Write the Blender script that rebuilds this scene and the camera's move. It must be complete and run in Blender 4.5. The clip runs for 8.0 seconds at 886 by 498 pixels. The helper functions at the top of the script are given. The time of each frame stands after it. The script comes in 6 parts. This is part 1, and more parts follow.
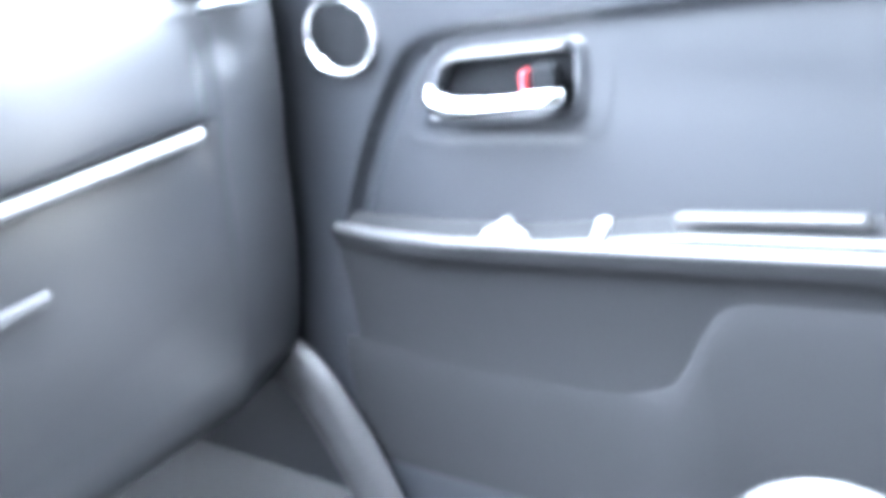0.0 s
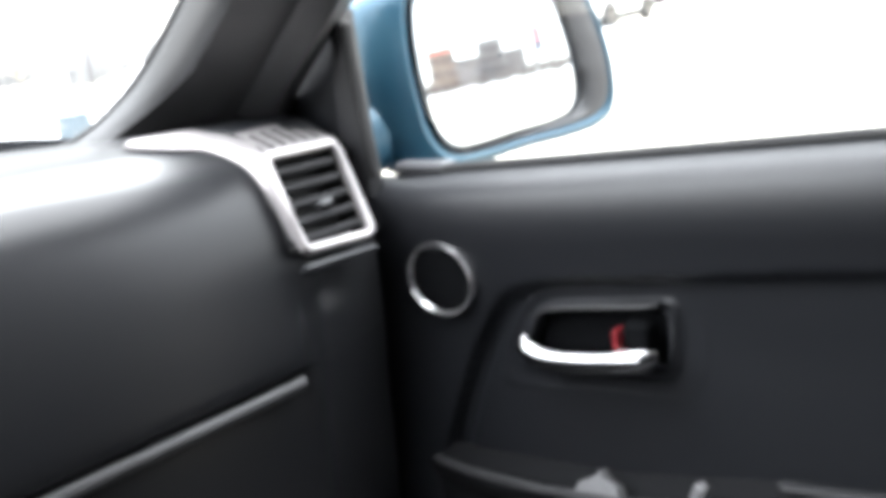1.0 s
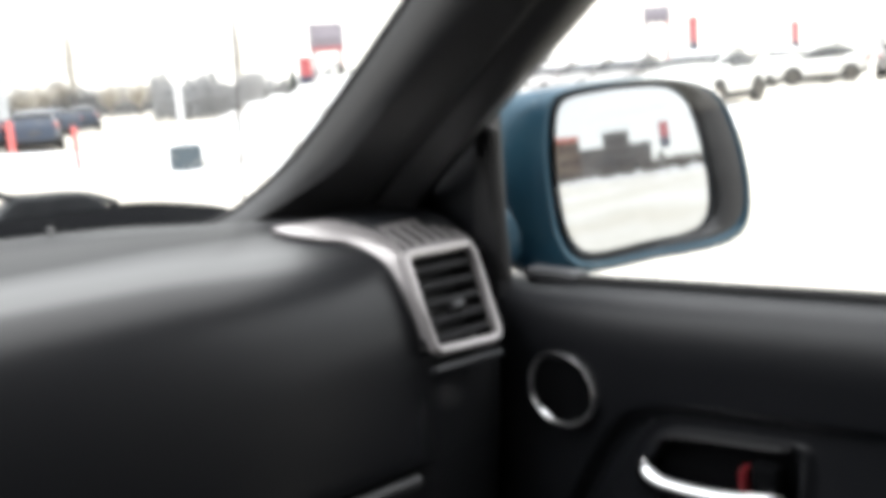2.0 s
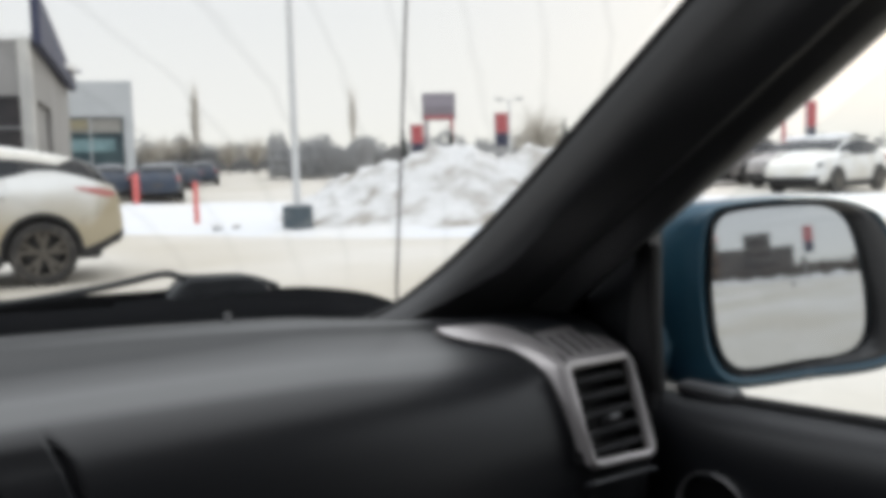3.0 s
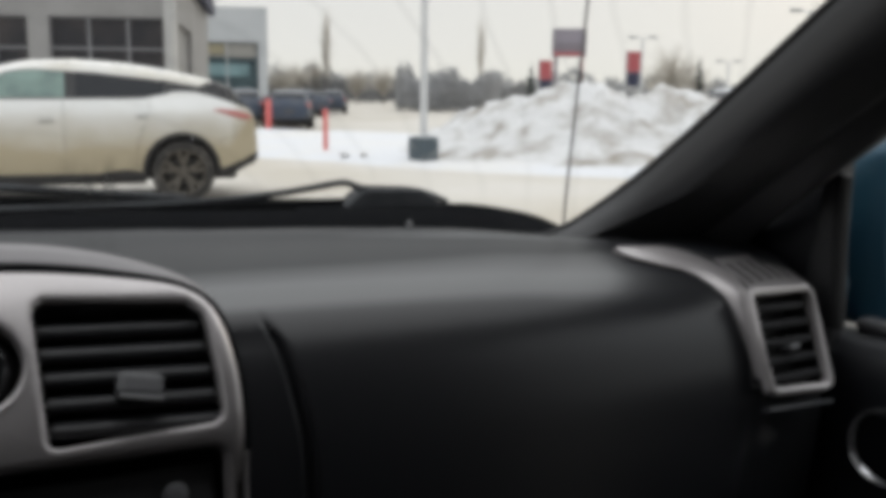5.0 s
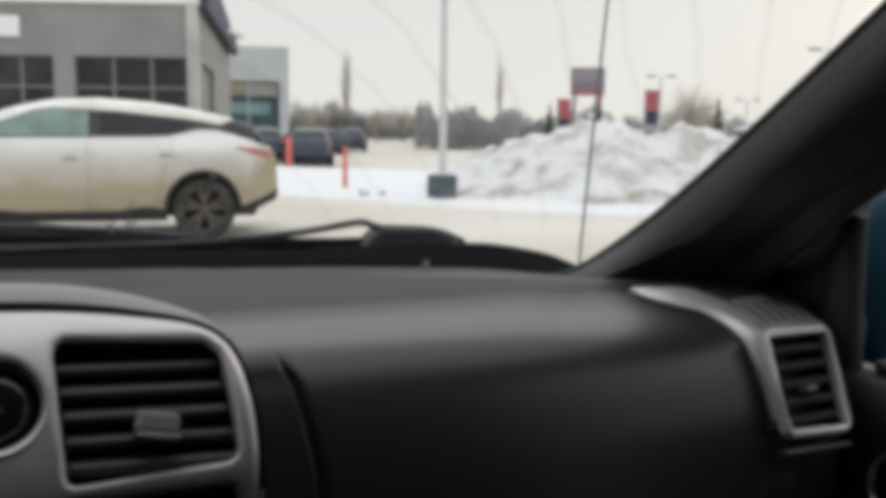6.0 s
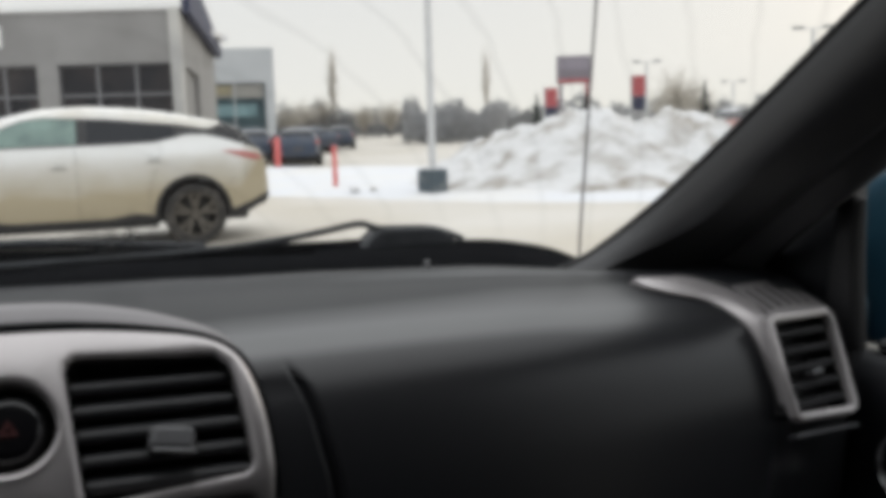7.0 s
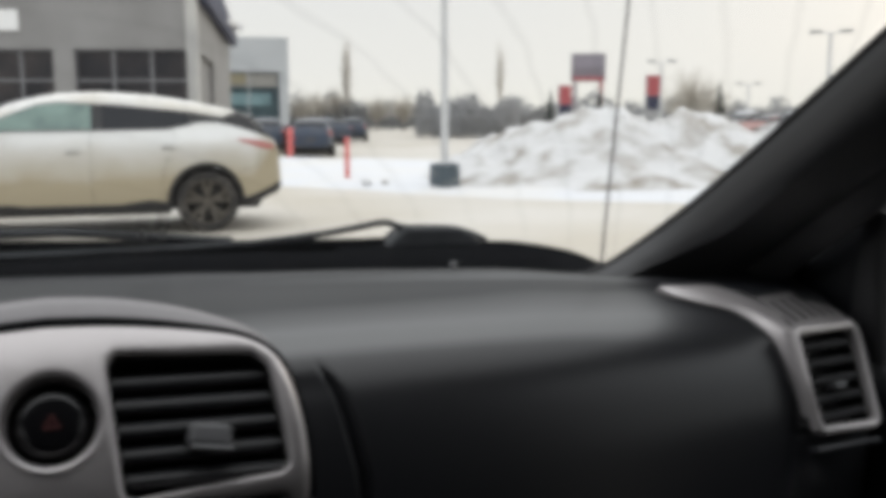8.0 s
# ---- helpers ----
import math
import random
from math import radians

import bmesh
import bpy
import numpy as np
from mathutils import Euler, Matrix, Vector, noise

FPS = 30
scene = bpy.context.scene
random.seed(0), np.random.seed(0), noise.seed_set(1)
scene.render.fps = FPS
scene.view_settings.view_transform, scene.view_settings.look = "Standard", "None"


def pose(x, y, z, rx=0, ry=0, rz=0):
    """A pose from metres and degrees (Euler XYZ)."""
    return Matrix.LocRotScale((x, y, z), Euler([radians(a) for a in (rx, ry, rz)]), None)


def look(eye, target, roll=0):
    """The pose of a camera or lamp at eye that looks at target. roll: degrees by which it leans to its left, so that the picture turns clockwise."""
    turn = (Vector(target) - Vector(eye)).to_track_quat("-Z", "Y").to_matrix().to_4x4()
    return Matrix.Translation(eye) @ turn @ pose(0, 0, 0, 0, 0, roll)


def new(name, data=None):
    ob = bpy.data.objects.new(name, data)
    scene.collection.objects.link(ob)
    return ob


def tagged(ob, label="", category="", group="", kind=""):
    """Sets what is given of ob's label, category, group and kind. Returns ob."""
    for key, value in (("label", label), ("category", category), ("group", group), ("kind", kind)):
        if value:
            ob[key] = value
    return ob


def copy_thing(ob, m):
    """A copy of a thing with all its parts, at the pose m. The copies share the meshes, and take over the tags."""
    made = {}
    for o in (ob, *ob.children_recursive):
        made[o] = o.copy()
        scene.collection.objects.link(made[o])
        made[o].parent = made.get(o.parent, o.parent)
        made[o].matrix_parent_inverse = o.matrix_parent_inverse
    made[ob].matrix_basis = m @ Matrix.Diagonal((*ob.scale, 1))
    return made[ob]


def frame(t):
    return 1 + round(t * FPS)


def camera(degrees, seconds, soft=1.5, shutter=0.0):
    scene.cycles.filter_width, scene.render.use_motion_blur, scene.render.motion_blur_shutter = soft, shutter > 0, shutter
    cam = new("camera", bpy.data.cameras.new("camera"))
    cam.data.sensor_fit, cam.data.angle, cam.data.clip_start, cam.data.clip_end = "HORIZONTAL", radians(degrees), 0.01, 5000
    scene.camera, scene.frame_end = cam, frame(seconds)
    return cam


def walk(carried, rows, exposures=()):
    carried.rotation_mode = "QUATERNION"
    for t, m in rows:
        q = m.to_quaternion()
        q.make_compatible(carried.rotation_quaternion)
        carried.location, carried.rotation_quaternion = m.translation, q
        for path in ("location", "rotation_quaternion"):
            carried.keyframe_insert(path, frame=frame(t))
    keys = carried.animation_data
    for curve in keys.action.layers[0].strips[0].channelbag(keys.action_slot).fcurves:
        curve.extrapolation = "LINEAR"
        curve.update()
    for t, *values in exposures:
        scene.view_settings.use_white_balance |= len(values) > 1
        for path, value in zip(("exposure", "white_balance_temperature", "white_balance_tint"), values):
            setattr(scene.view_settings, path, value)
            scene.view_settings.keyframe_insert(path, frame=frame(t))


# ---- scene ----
cam = camera(51.7, 8.0, soft=6.8, shutter=0.5)
PATH = [
    (0, (0.259, 0.144, 1.224), (1.651, 1.32, 0.399), -7.2),
    (0.2, (0.273, 0.140, 1.242), (1.690, 1.330, 0.484), -7.5),
    (0.3, (0.279, 0.139, 1.25), (1.694, 1.345, 0.514), -6.9),
    (0.5, (0.286, 0.125, 1.264), (1.662, 1.449, 0.67), -8.4),
    (0.8, (0.299, 0.126, 1.290), (1.573, 1.578, 0.772), -9.7),
    (1, (0.298, 0.126, 1.298), (1.599, 1.558, 0.793), -8.9),
    (1.2, (0.293, 0.134, 1.299), (1.604, 1.549, 0.769), -6.8),
    (1.5, (0.291, 0.132, 1.319), (1.501, 1.637, 0.8), -5.7),
    (1.8, (0.282, 0.139, 1.326), (1.473, 1.681, 0.878), -4.2),
    (2, (0.277, 0.147, 1.339), (1.466, 1.714, 0.975), -4.2),
    (2.2, (0.272, 0.147, 1.346), (1.402, 1.769, 1.045), -3.8),
    (3.3, (0.220, 0.168, 1.377), (1.182, 1.913, 1.214), 0.0),
    (3.5, (0.216, 0.170, 1.377), (1.083, 1.966, 1.226), -0.3),
    (3.7, (0.208, 0.171, 1.373), (1.070, 1.963, 1.161), -0.3),
    (4, (0.196, 0.170, 1.372), (1.190, 1.891, 1.149), -0.6),
    (4.2, (0.191, 0.169, 1.371), (1.135, 1.915, 1.121), 0.6),
    (4.5, (0.180, 0.168, 1.366), (1.029, 1.956, 1.080), 0.6),
    (4.8, (0.181, 0.170, 1.362), (0.957, 1.986, 1.052), 0.3),
    (5, (0.181, 0.172, 1.358), (0.971, 1.978, 1.017), 0.8),
    (5.2, (0.182, 0.170, 1.359), (0.934, 1.997, 1.044), 0.4),
    (6.3, (0.179, 0.166, 1.361), (0.938, 1.999, 1.102), 0.9),
    (6.5, (0.177, 0.167, 1.36), (0.929, 2.001, 1.096), 0.6),
    (6.8, (0.178, 0.169, 1.365), (0.933, 2.002, 1.098), -1.0),
    (7, (0.175, 0.169, 1.365), (0.944, 1.994, 1.091), -1.6),
    (7.2, (0.174, 0.169, 1.366), (0.963, 1.985, 1.087), -1.2),
    (7.5, (0.173, 0.171, 1.365), (0.974, 1.98, 1.073), -0.1),
    (7.8, (0.168, 0.172, 1.369), (0.966, 1.982, 1.073), 0.4),
    (8, (0.16, 0.171, 1.372), (0.91, 2.002, 1.086), 0.0),
]
walk(cam, [(t, look(eye, target, roll)) for t, eye, target, roll in PATH],
     [(0.0, 7.0, 5500, 8), (0.3, 5.75, 5600, 9), (0.5, 5.0, 5850, 9), (0.8, 3.55, 6100, 10), (1.0, 2.85, 6220, 10), (1.5, 1.80, 6400, 10), (2.2, 1.05, 6450, 10), (3.3, -0.10, 6250, 10), (5.0, -0.13, 6400, 10), (8.0, -0.05, 6400, 10)])

# ---- sky and sun: bright overcast winter day ----
SUN_EL, SUN_AZ = 14.0, 62.0
world = bpy.data.worlds.new("overcast_sky")
scene.world = world
world.use_nodes = True
wn, wl = world.node_tree.nodes, world.node_tree.links
wn.clear()
sky = wn.new("ShaderNodeTexSky")
sky.sky_type, sky.sun_disc = "NISHITA", False
sky.sun_elevation, sky.sun_rotation = radians(SUN_EL), radians(SUN_AZ)
sky.air_density, sky.dust_density, sky.ozone_density = 1.0, 6.0, 1.0
coord = wn.new("ShaderNodeTexCoord")
sep = wn.new("ShaderNodeSeparateXYZ")
ramp = wn.new("ShaderNodeValToRGB")
stops = ramp.color_ramp.elements
stops[0].position, stops[0].color = 0.0, (0.475, 0.46, 0.42, 1)
stops[1].position, stops[1].color = 1.0, (1.12, 1.12, 1.12, 1)
for where, tone in ((0.05, (0.455, 0.447, 0.425)), (0.15, (0.425, 0.423, 0.415)), (0.30, (0.45, 0.451, 0.448)), (0.6, (0.80, 0.805, 0.81))):
    stops.new(where).color = (*tone, 1)
low = wn.new("ShaderNodeBackground")
low.inputs["Strength"].default_value = 2.1
clear = wn.new("ShaderNodeBackground")
clear.inputs["Strength"].default_value = 0.006
both = wn.new("ShaderNodeAddShader")
out = wn.new("ShaderNodeOutputWorld")
wl.new(coord.outputs["Generated"], sep.inputs[0])
wl.new(sep.outputs["Z"], ramp.inputs[0])
wl.new(ramp.outputs[0], low.inputs["Color"])
wl.new(sky.outputs[0], clear.inputs["Color"])
wl.new(low.outputs[0], both.inputs[0])
wl.new(clear.outputs[0], both.inputs[1])
wl.new(both.outputs[0], out.inputs[0])
sun = new("sun", bpy.data.lights.new("sun", "SUN"))
sun.data.energy, sun.data.angle, sun.data.color = 0.6, radians(20), (1.0, 0.93, 0.82)
az, el = radians(SUN_AZ), radians(SUN_EL)
sun.matrix_world = look((math.sin(az) * 50, math.cos(az) * 50, 50 * math.tan(el)), (0, 0, 0))


# ---- materials ----
def mat(name, color, rough=0.5, metal=0.0, vary=0.15, scale=40.0, bump=0.0, bscale=400.0, second=None, mix_scale=3.0, spec=0.5, amount=0.5, uneven=0.06):
    """A surface with grain at one scale and blotches of a second colour at another."""
    m = bpy.data.materials.new(name)
    m.use_nodes = True
    n, l = m.node_tree.nodes, m.node_tree.links
    b = n["Principled BSDF"]
    b.inputs["Roughness"].default_value, b.inputs["Metallic"].default_value = rough, metal
    b.inputs["Specular IOR Level"].default_value = spec
    tc = n.new("ShaderNodeTexCoord")
    fine = n.new("ShaderNodeTexNoise")
    fine.inputs["Scale"].default_value, fine.inputs["Detail"].default_value = scale, 4
    l.new(tc.outputs["Object"], fine.inputs["Vector"])
    a = n.new("ShaderNodeMix")
    a.data_type = "RGBA"
    lo = tuple(c * (1 - vary) for c in color)
    hi = tuple(min(1, c * (1 + vary)) for c in color)
    a.inputs[6].default_value, a.inputs[7].default_value = (*lo, 1), (*hi, 1)
    l.new(fine.outputs["Fac"], a.inputs[0])
    last = a.outputs[2]
    if second:
        big = n.new("ShaderNodeTexNoise")
        big.inputs["Scale"].default_value, big.inputs["Detail"].default_value = mix_scale, 6
        l.new(tc.outputs["Object"], big.inputs["Vector"])
        r = n.new("ShaderNodeValToRGB")
        r.color_ramp.elements[0].position, r.color_ramp.elements[1].position = amount - 0.12, amount + 0.12
        l.new(big.outputs["Fac"], r.inputs[0])
        c2 = n.new("ShaderNodeMix")
        c2.data_type = "RGBA"
        c2.inputs[7].default_value = (*second, 1)
        l.new(r.outputs[0], c2.inputs[0])
        l.new(last, c2.inputs[6])
        last = c2.outputs[2]
    l.new(last, b.inputs["Base Color"])
    rr = n.new("ShaderNodeMapRange")
    rr.inputs["To Min"].default_value, rr.inputs["To Max"].default_value = max(0.02, rough - uneven), min(1, rough + uneven)
    l.new(fine.outputs["Fac"], rr.inputs["Value"])
    l.new(rr.outputs[0], b.inputs["Roughness"])
    if bump:
        g = n.new("ShaderNodeTexNoise")
        g.inputs["Scale"].default_value, g.inputs["Detail"].default_value = bscale, 3
        l.new(tc.outputs["Object"], g.inputs["Vector"])
        bp = n.new("ShaderNodeBump")
        bp.inputs["Strength"].default_value, bp.inputs["Distance"].default_value = bump, 0.001 if bscale > 100 else 0.05
        l.new(g.outputs["Fac"], bp.inputs["Height"])
        l.new(bp.outputs[0], b.inputs["Normal"])
    return m


def glass_mat(name, tint=(1, 1, 1), dirt=0.0):
    """A clear pane: passes light, and mirrors by its angle."""
    m = bpy.data.materials.new(name)
    m.use_nodes = True
    n, l = m.node_tree.nodes, m.node_tree.links
    n.clear()
    o = n.new("ShaderNodeOutputMaterial")
    t = n.new("ShaderNodeBsdfTransparent")
    t.inputs[0].default_value = (*tint, 1)
    g = n.new("ShaderNodeBsdfGlossy")
    g.inputs["Roughness"].default_value = 0.02
    lw = n.new("ShaderNodeLayerWeight")
    lw.inputs["Blend"].default_value = 0.5
    pw = n.new("ShaderNodeMath")
    pw.operation = "POWER"
    pw.inputs[1].default_value = 5.0
    f = n.new("ShaderNodeMath")
    f.operation = "MULTIPLY_ADD"
    f.inputs[1].default_value, f.inputs[2].default_value = 0.8, 0.035
    l.new(lw.outputs["Facing"], pw.inputs[0])
    l.new(pw.outputs[0], f.inputs[0])
    mx = n.new("ShaderNodeMixShader")
    l.new(f.outputs[0], mx.inputs[0])
    l.new(t.outputs[0], mx.inputs[1])
    l.new(g.outputs[0], mx.inputs[2])
    if dirt:
        tc = n.new("ShaderNodeTexCoord")
        wv = n.new("ShaderNodeTexWave")
        wv.wave_type, wv.rings_direction = "RINGS", "Y"
        wv.inputs["Scale"].default_value, wv.inputs["Distortion"].default_value, wv.inputs["Detail"].default_value = 9.0, 2.2, 3.0
        mp = n.new("ShaderNodeMapping")
        mp.inputs["Location"].default_value = (-0.15, -1.0, -1.1)
        l.new(tc.outputs["Object"], mp.inputs[0])
        l.new(mp.outputs[0], wv.inputs["Vector"])
        rp = n.new("ShaderNodeValToRGB")
        rp.color_ramp.elements[0].position, rp.color_ramp.elements[1].position = 0.93, 1.0
        l.new(wv.outputs["Fac"], rp.inputs[0])
        nz = n.new("ShaderNodeTexNoise")
        nz.inputs["Scale"].default_value, nz.inputs["Detail"].default_value = 6.0, 5.0
        l.new(tc.outputs["Object"], nz.inputs["Vector"])
        mu = n.new("ShaderNodeMath")
        mu.operation = "MULTIPLY"
        l.new(rp.outputs[0], mu.inputs[0])
        l.new(nz.outputs["Fac"], mu.inputs[1])
        ma = n.new("ShaderNodeMath")
        ma.operation = "MULTIPLY_ADD"
        ma.inputs[1].default_value, ma.inputs[2].default_value = dirt, 0.050
        l.new(mu.outputs[0], ma.inputs[0])
        # pale reflection low on the glass, painted as streaks drawn out downward
        m3 = n.new("ShaderNodeMapping")
        m3.inputs["Location"].default_value = (-0.225 / 0.065, 0.0, -1.283 / 0.028)
        m3.inputs["Scale"].default_value = (1 / 0.065, 0.0, 1 / 0.028)
        l.new(tc.outputs["Object"], m3.inputs[0])
        ball = n.new("ShaderNodeTexGradient")
        ball.gradient_type = "SPHERICAL"
        l.new(m3.outputs[0], ball.inputs[0])
        m4 = n.new("ShaderNodeMapping")
        m4.inputs["Scale"].default_value = (90.0, 10.0, 12.0)
        m4.inputs["Rotation"].default_value = (0.0, 0.25, 0.0)
        l.new(tc.outputs["Object"], m4.inputs[0])
        hair = n.new("ShaderNodeTexNoise")
        hair.inputs["Scale"].default_value, hair.inputs["Detail"].default_value = 1.0, 3.0
        l.new(m4.outputs[0], hair.inputs["Vector"])
        hr = n.new("ShaderNodeMapRange")
        hr.inputs["From Min"].default_value, hr.inputs["From Max"].default_value, hr.inputs["To Max"].default_value = 0.42, 0.66, 0.55
        l.new(hair.outputs["Fac"], hr.inputs["Value"])
        sm = n.new("ShaderNodeMath")
        sm.operation = "MULTIPLY_ADD"
        l.new(hr.outputs[0], sm.inputs[0])
        l.new(ball.outputs["Fac"], sm.inputs[1])
        l.new(ma.outputs[0], sm.inputs[2])
        ma = sm
        d = n.new("ShaderNodeBsdfDiffuse")
        d.inputs[0].default_value = (0.45, 0.45, 0.44, 1)
        m2 = n.new("ShaderNodeMixShader")
        l.new(ma.outputs[0], m2.inputs[0])
        l.new(mx.outputs[0], m2.inputs[1])
        l.new(d.outputs[0], m2.inputs[2])
        mx = m2
    l.new(mx.outputs[0], o.inputs[0])
    return m


DASH = mat("charcoal_dash_plastic", (0.0118, 0.0125, 0.0145), 0.31, vary=0.06, scale=300, second=(0.0130, 0.0134, 0.0148), mix_scale=6, spec=0.55, uneven=0.012)
PANEL = mat("charcoal_door_plastic", (0.0092, 0.0103, 0.0130), 0.46, vary=0.10, scale=300, bump=0.12, bscale=900, second=(0.0115, 0.0122, 0.0148), mix_scale=5)
PILLAR = mat("charcoal_pillar_plastic", (0.033, 0.0333, 0.0355), 0.45, vary=0.10, scale=300, bump=0.12, bscale=900, second=(0.024, 0.024, 0.025), mix_scale=5, spec=0.45)
# the grained skin is dull seen square on and at a glancing angle
lw = DASH.node_tree.nodes.new("ShaderNodeLayerWeight")
lw.inputs["Blend"].default_value = 0.5
cr = DASH.node_tree.nodes.new("ShaderNodeValToRGB")
cr.color_ramp.elements[0].position, cr.color_ramp.elements[0].color = 0.12, (0.33, 0.33, 0.33, 1)
cr.color_ramp.elements[1].position, cr.color_ramp.elements[1].color = 0.74, (0.06, 0.06, 0.06, 1)
for where, gloss in ((0.30, 0.47), (0.42, 1.0), (0.55, 1.0)):
    cr.color_ramp.elements.new(where).color = (gloss, gloss, gloss, 1)
DASH.node_tree.links.new(lw.outputs["Facing"], cr.inputs["Fac"])
DASH.node_tree.links.new(cr.outputs[0], DASH.node_tree.nodes["Principled BSDF"].inputs["Specular IOR Level"])
BLACK = mat("black_plastic", (0.012, 0.012, 0.013), 0.55, vary=0.2, scale=120)
RUBBER = mat("black_rubber", (0.015, 0.015, 0.016), 0.7, vary=0.2, scale=90)
COWL = mat("weathered_black_cowl", (0.0072, 0.0075, 0.0083), 0.9, vary=0.2, scale=60, spec=0.0)
ARM = mat("soft_black_vinyl", (0.0088, 0.0091, 0.0103), 0.8, vary=0.12, scale=200, spec=0.13)
WIPER = mat("grey_blotched_black_plastic", (0.013, 0.0145, 0.017), 0.6, vary=0.25, scale=70, second=(0.032, 0.035, 0.039), mix_scale=14, spec=0.3)
LIP = mat("lighter_charcoal_lip", (0.022, 0.022, 0.024), 0.45, vary=0.15, scale=120)
DARKSLAT = mat("matt_black_slats", (0.012, 0.012, 0.0135), 0.6, vary=0.2, scale=120, spec=0.2)
SLAT = mat("satin_black_slats", (0.015, 0.0152, 0.017), 0.46, vary=0.2, scale=120)
SILVER = mat("satin_silver_paint", (0.43, 0.407, 0.407), 0.40, 0.66, vary=0.06, scale=500, second=(0.40, 0.379, 0.379), mix_scale=8)
BROW = mat("dark_grey_trim", (0.17, 0.160, 0.165), 0.45, vary=0.08, scale=300)
SATIN = mat("satin_chrome", (0.72, 0.72, 0.73), 0.22, 0.9, vary=0.05, scale=90)
CHROME = mat("chrome", (0.75, 0.75, 0.76), 0.12, 1.0, vary=0.03, scale=60)
DIMRED = mat("dull_red_print", (0.05, 0.006, 0.006), 0.5, vary=0.1)
GLOSSBLACK = mat("gloss_black_plastic", (0.006, 0.006, 0.007), 0.15, vary=0.1)
# lighter grey that carries the shine along moulded edges
STRIP = mat("edge_sheen_grey", (0.038, 0.038, 0.040), 0.38, vary=0.15, scale=120)
RED = mat("red_plastic", (0.20, 0.014, 0.02), 0.45, vary=0.1)
GREYTAB = mat("grey_tab_plastic", (0.06, 0.06, 0.064), 0.42, vary=0.1, scale=200)
PALE = mat("worn_pale_plastic", (0.17, 0.17, 0.175), 0.5, vary=0.2, scale=150)
HEADLINER = mat("grey_headliner_cloth", (0.17, 0.17, 0.173), 0.95, vary=0.15, scale=250, bump=0.3, bscale=700)
CARPET = mat("dark_carpet", (0.021, 0.021, 0.0225), 0.95, vary=0.3, scale=200, bump=0.5, bscale=500)
BLUE = mat("blue_car_paint", (0.013, 0.055, 0.092), 0.3, 0.2, vary=0.08, scale=200, second=(0.020, 0.066, 0.098), mix_scale=12)
GLASS = glass_mat("window_glass", (0.97, 0.98, 0.98))
WINDSCREEN = glass_mat("windscreen_glass", (0.97, 0.98, 0.975), 0.10)
MIRROR = mat("mirror_silver", (0.52, 0.54, 0.56), 0.008, 1.0, vary=0.02, scale=8)
SNOW = mat("snow", (0.57, 0.58, 0.60), 0.75, vary=0.05, scale=6, bump=0.5, bscale=4, second=(0.60, 0.58, 0.54), mix_scale=0.5, amount=0.6)
DIRTSNOW = mat("piled_dirty_snow", (0.55, 0.55, 0.55), 0.8, vary=0.10, scale=5, bump=0.9, bscale=6, second=(0.24, 0.215, 0.18), mix_scale=1.6, amount=0.575)
ROAD = mat("packed_sandy_snow", (0.42, 0.385, 0.325), 0.7, vary=0.10, scale=2.5, bump=0.4, bscale=5, second=(0.51, 0.49, 0.455), mix_scale=0.20, amount=0.52)
WHITECAR = mat("white_car_paint", (0.72, 0.72, 0.71), 0.28, vary=0.04, scale=8, second=(0.62, 0.60, 0.55), mix_scale=2)
DARKCAR = mat("dark_blue_car_paint", (0.030, 0.045, 0.075), 0.3, vary=0.2, scale=5, second=(0.055, 0.065, 0.085), mix_scale=2)
GREYCAR = mat("grey_car_paint", (0.16, 0.15, 0.15), 0.35, vary=0.2, scale=5, second=(0.3, 0.29, 0.28), mix_scale=2)
REDCAR = mat("dull_red_car_paint", (0.22, 0.055, 0.04), 0.35, vary=0.1, scale=5, second=(0.26, 0.12, 0.10), mix_scale=2)
CARGLASS = mat("tinted_car_glass", (0.018, 0.02, 0.024), 0.12, spec=0.22, vary=0.2, scale=3)
SEAGLASS = mat("pale_green_car_glass", (0.17, 0.25, 0.225), 0.15, vary=0.35, scale=5, second=(0.055, 0.085, 0.085), mix_scale=1.7, amount=0.52)
TYRE = mat("tyre_rubber", (0.022, 0.021, 0.02), 0.85, vary=0.3, scale=30, second=(0.10, 0.09, 0.08), mix_scale=9, amount=0.62)
RIM = mat("dirty_alloy", (0.09, 0.08, 0.067), 0.5, 0.2, vary=0.2, scale=20)
TAIL = mat("red_lamp_plastic", (0.40, 0.13, 0.12), 0.3, vary=0.1)
WALLGREY = mat("grey_wall_panel", (0.25, 0.245, 0.24), 0.7, vary=0.05, scale=2, second=(0.205, 0.20, 0.195), mix_scale=0.4)
WALLPALE = mat("pale_wall_panel", (0.46, 0.48, 0.50), 0.6, vary=0.05, scale=2, second=(0.42, 0.44, 0.46), mix_scale=0.4)
MULLION = mat("grey_window_bars", (0.21, 0.21, 0.22), 0.6, vary=0.08, scale=3)
PILASTER = mat("light_grey_render", (0.46, 0.452, 0.43), 0.7, vary=0.06, scale=2, second=(0.33, 0.33, 0.325), mix_scale=0.5)
WHITE = mat("white_paint", (0.74, 0.74, 0.73), 0.5, vary=0.05, scale=10)
POLE = mat("galvanised_pole", (0.55, 0.56, 0.57), 0.5, 0.2, vary=0.1, scale=10)
BLOCK = mat("dark_painted_concrete", (0.065, 0.085, 0.10), 0.8, vary=0.2, scale=9, second=(0.2, 0.21, 0.21), mix_scale=4, amount=0.62)
ORANGE = mat("orange_red_plastic", (0.60, 0.135, 0.125), 0.5, vary=0.1, scale=9)
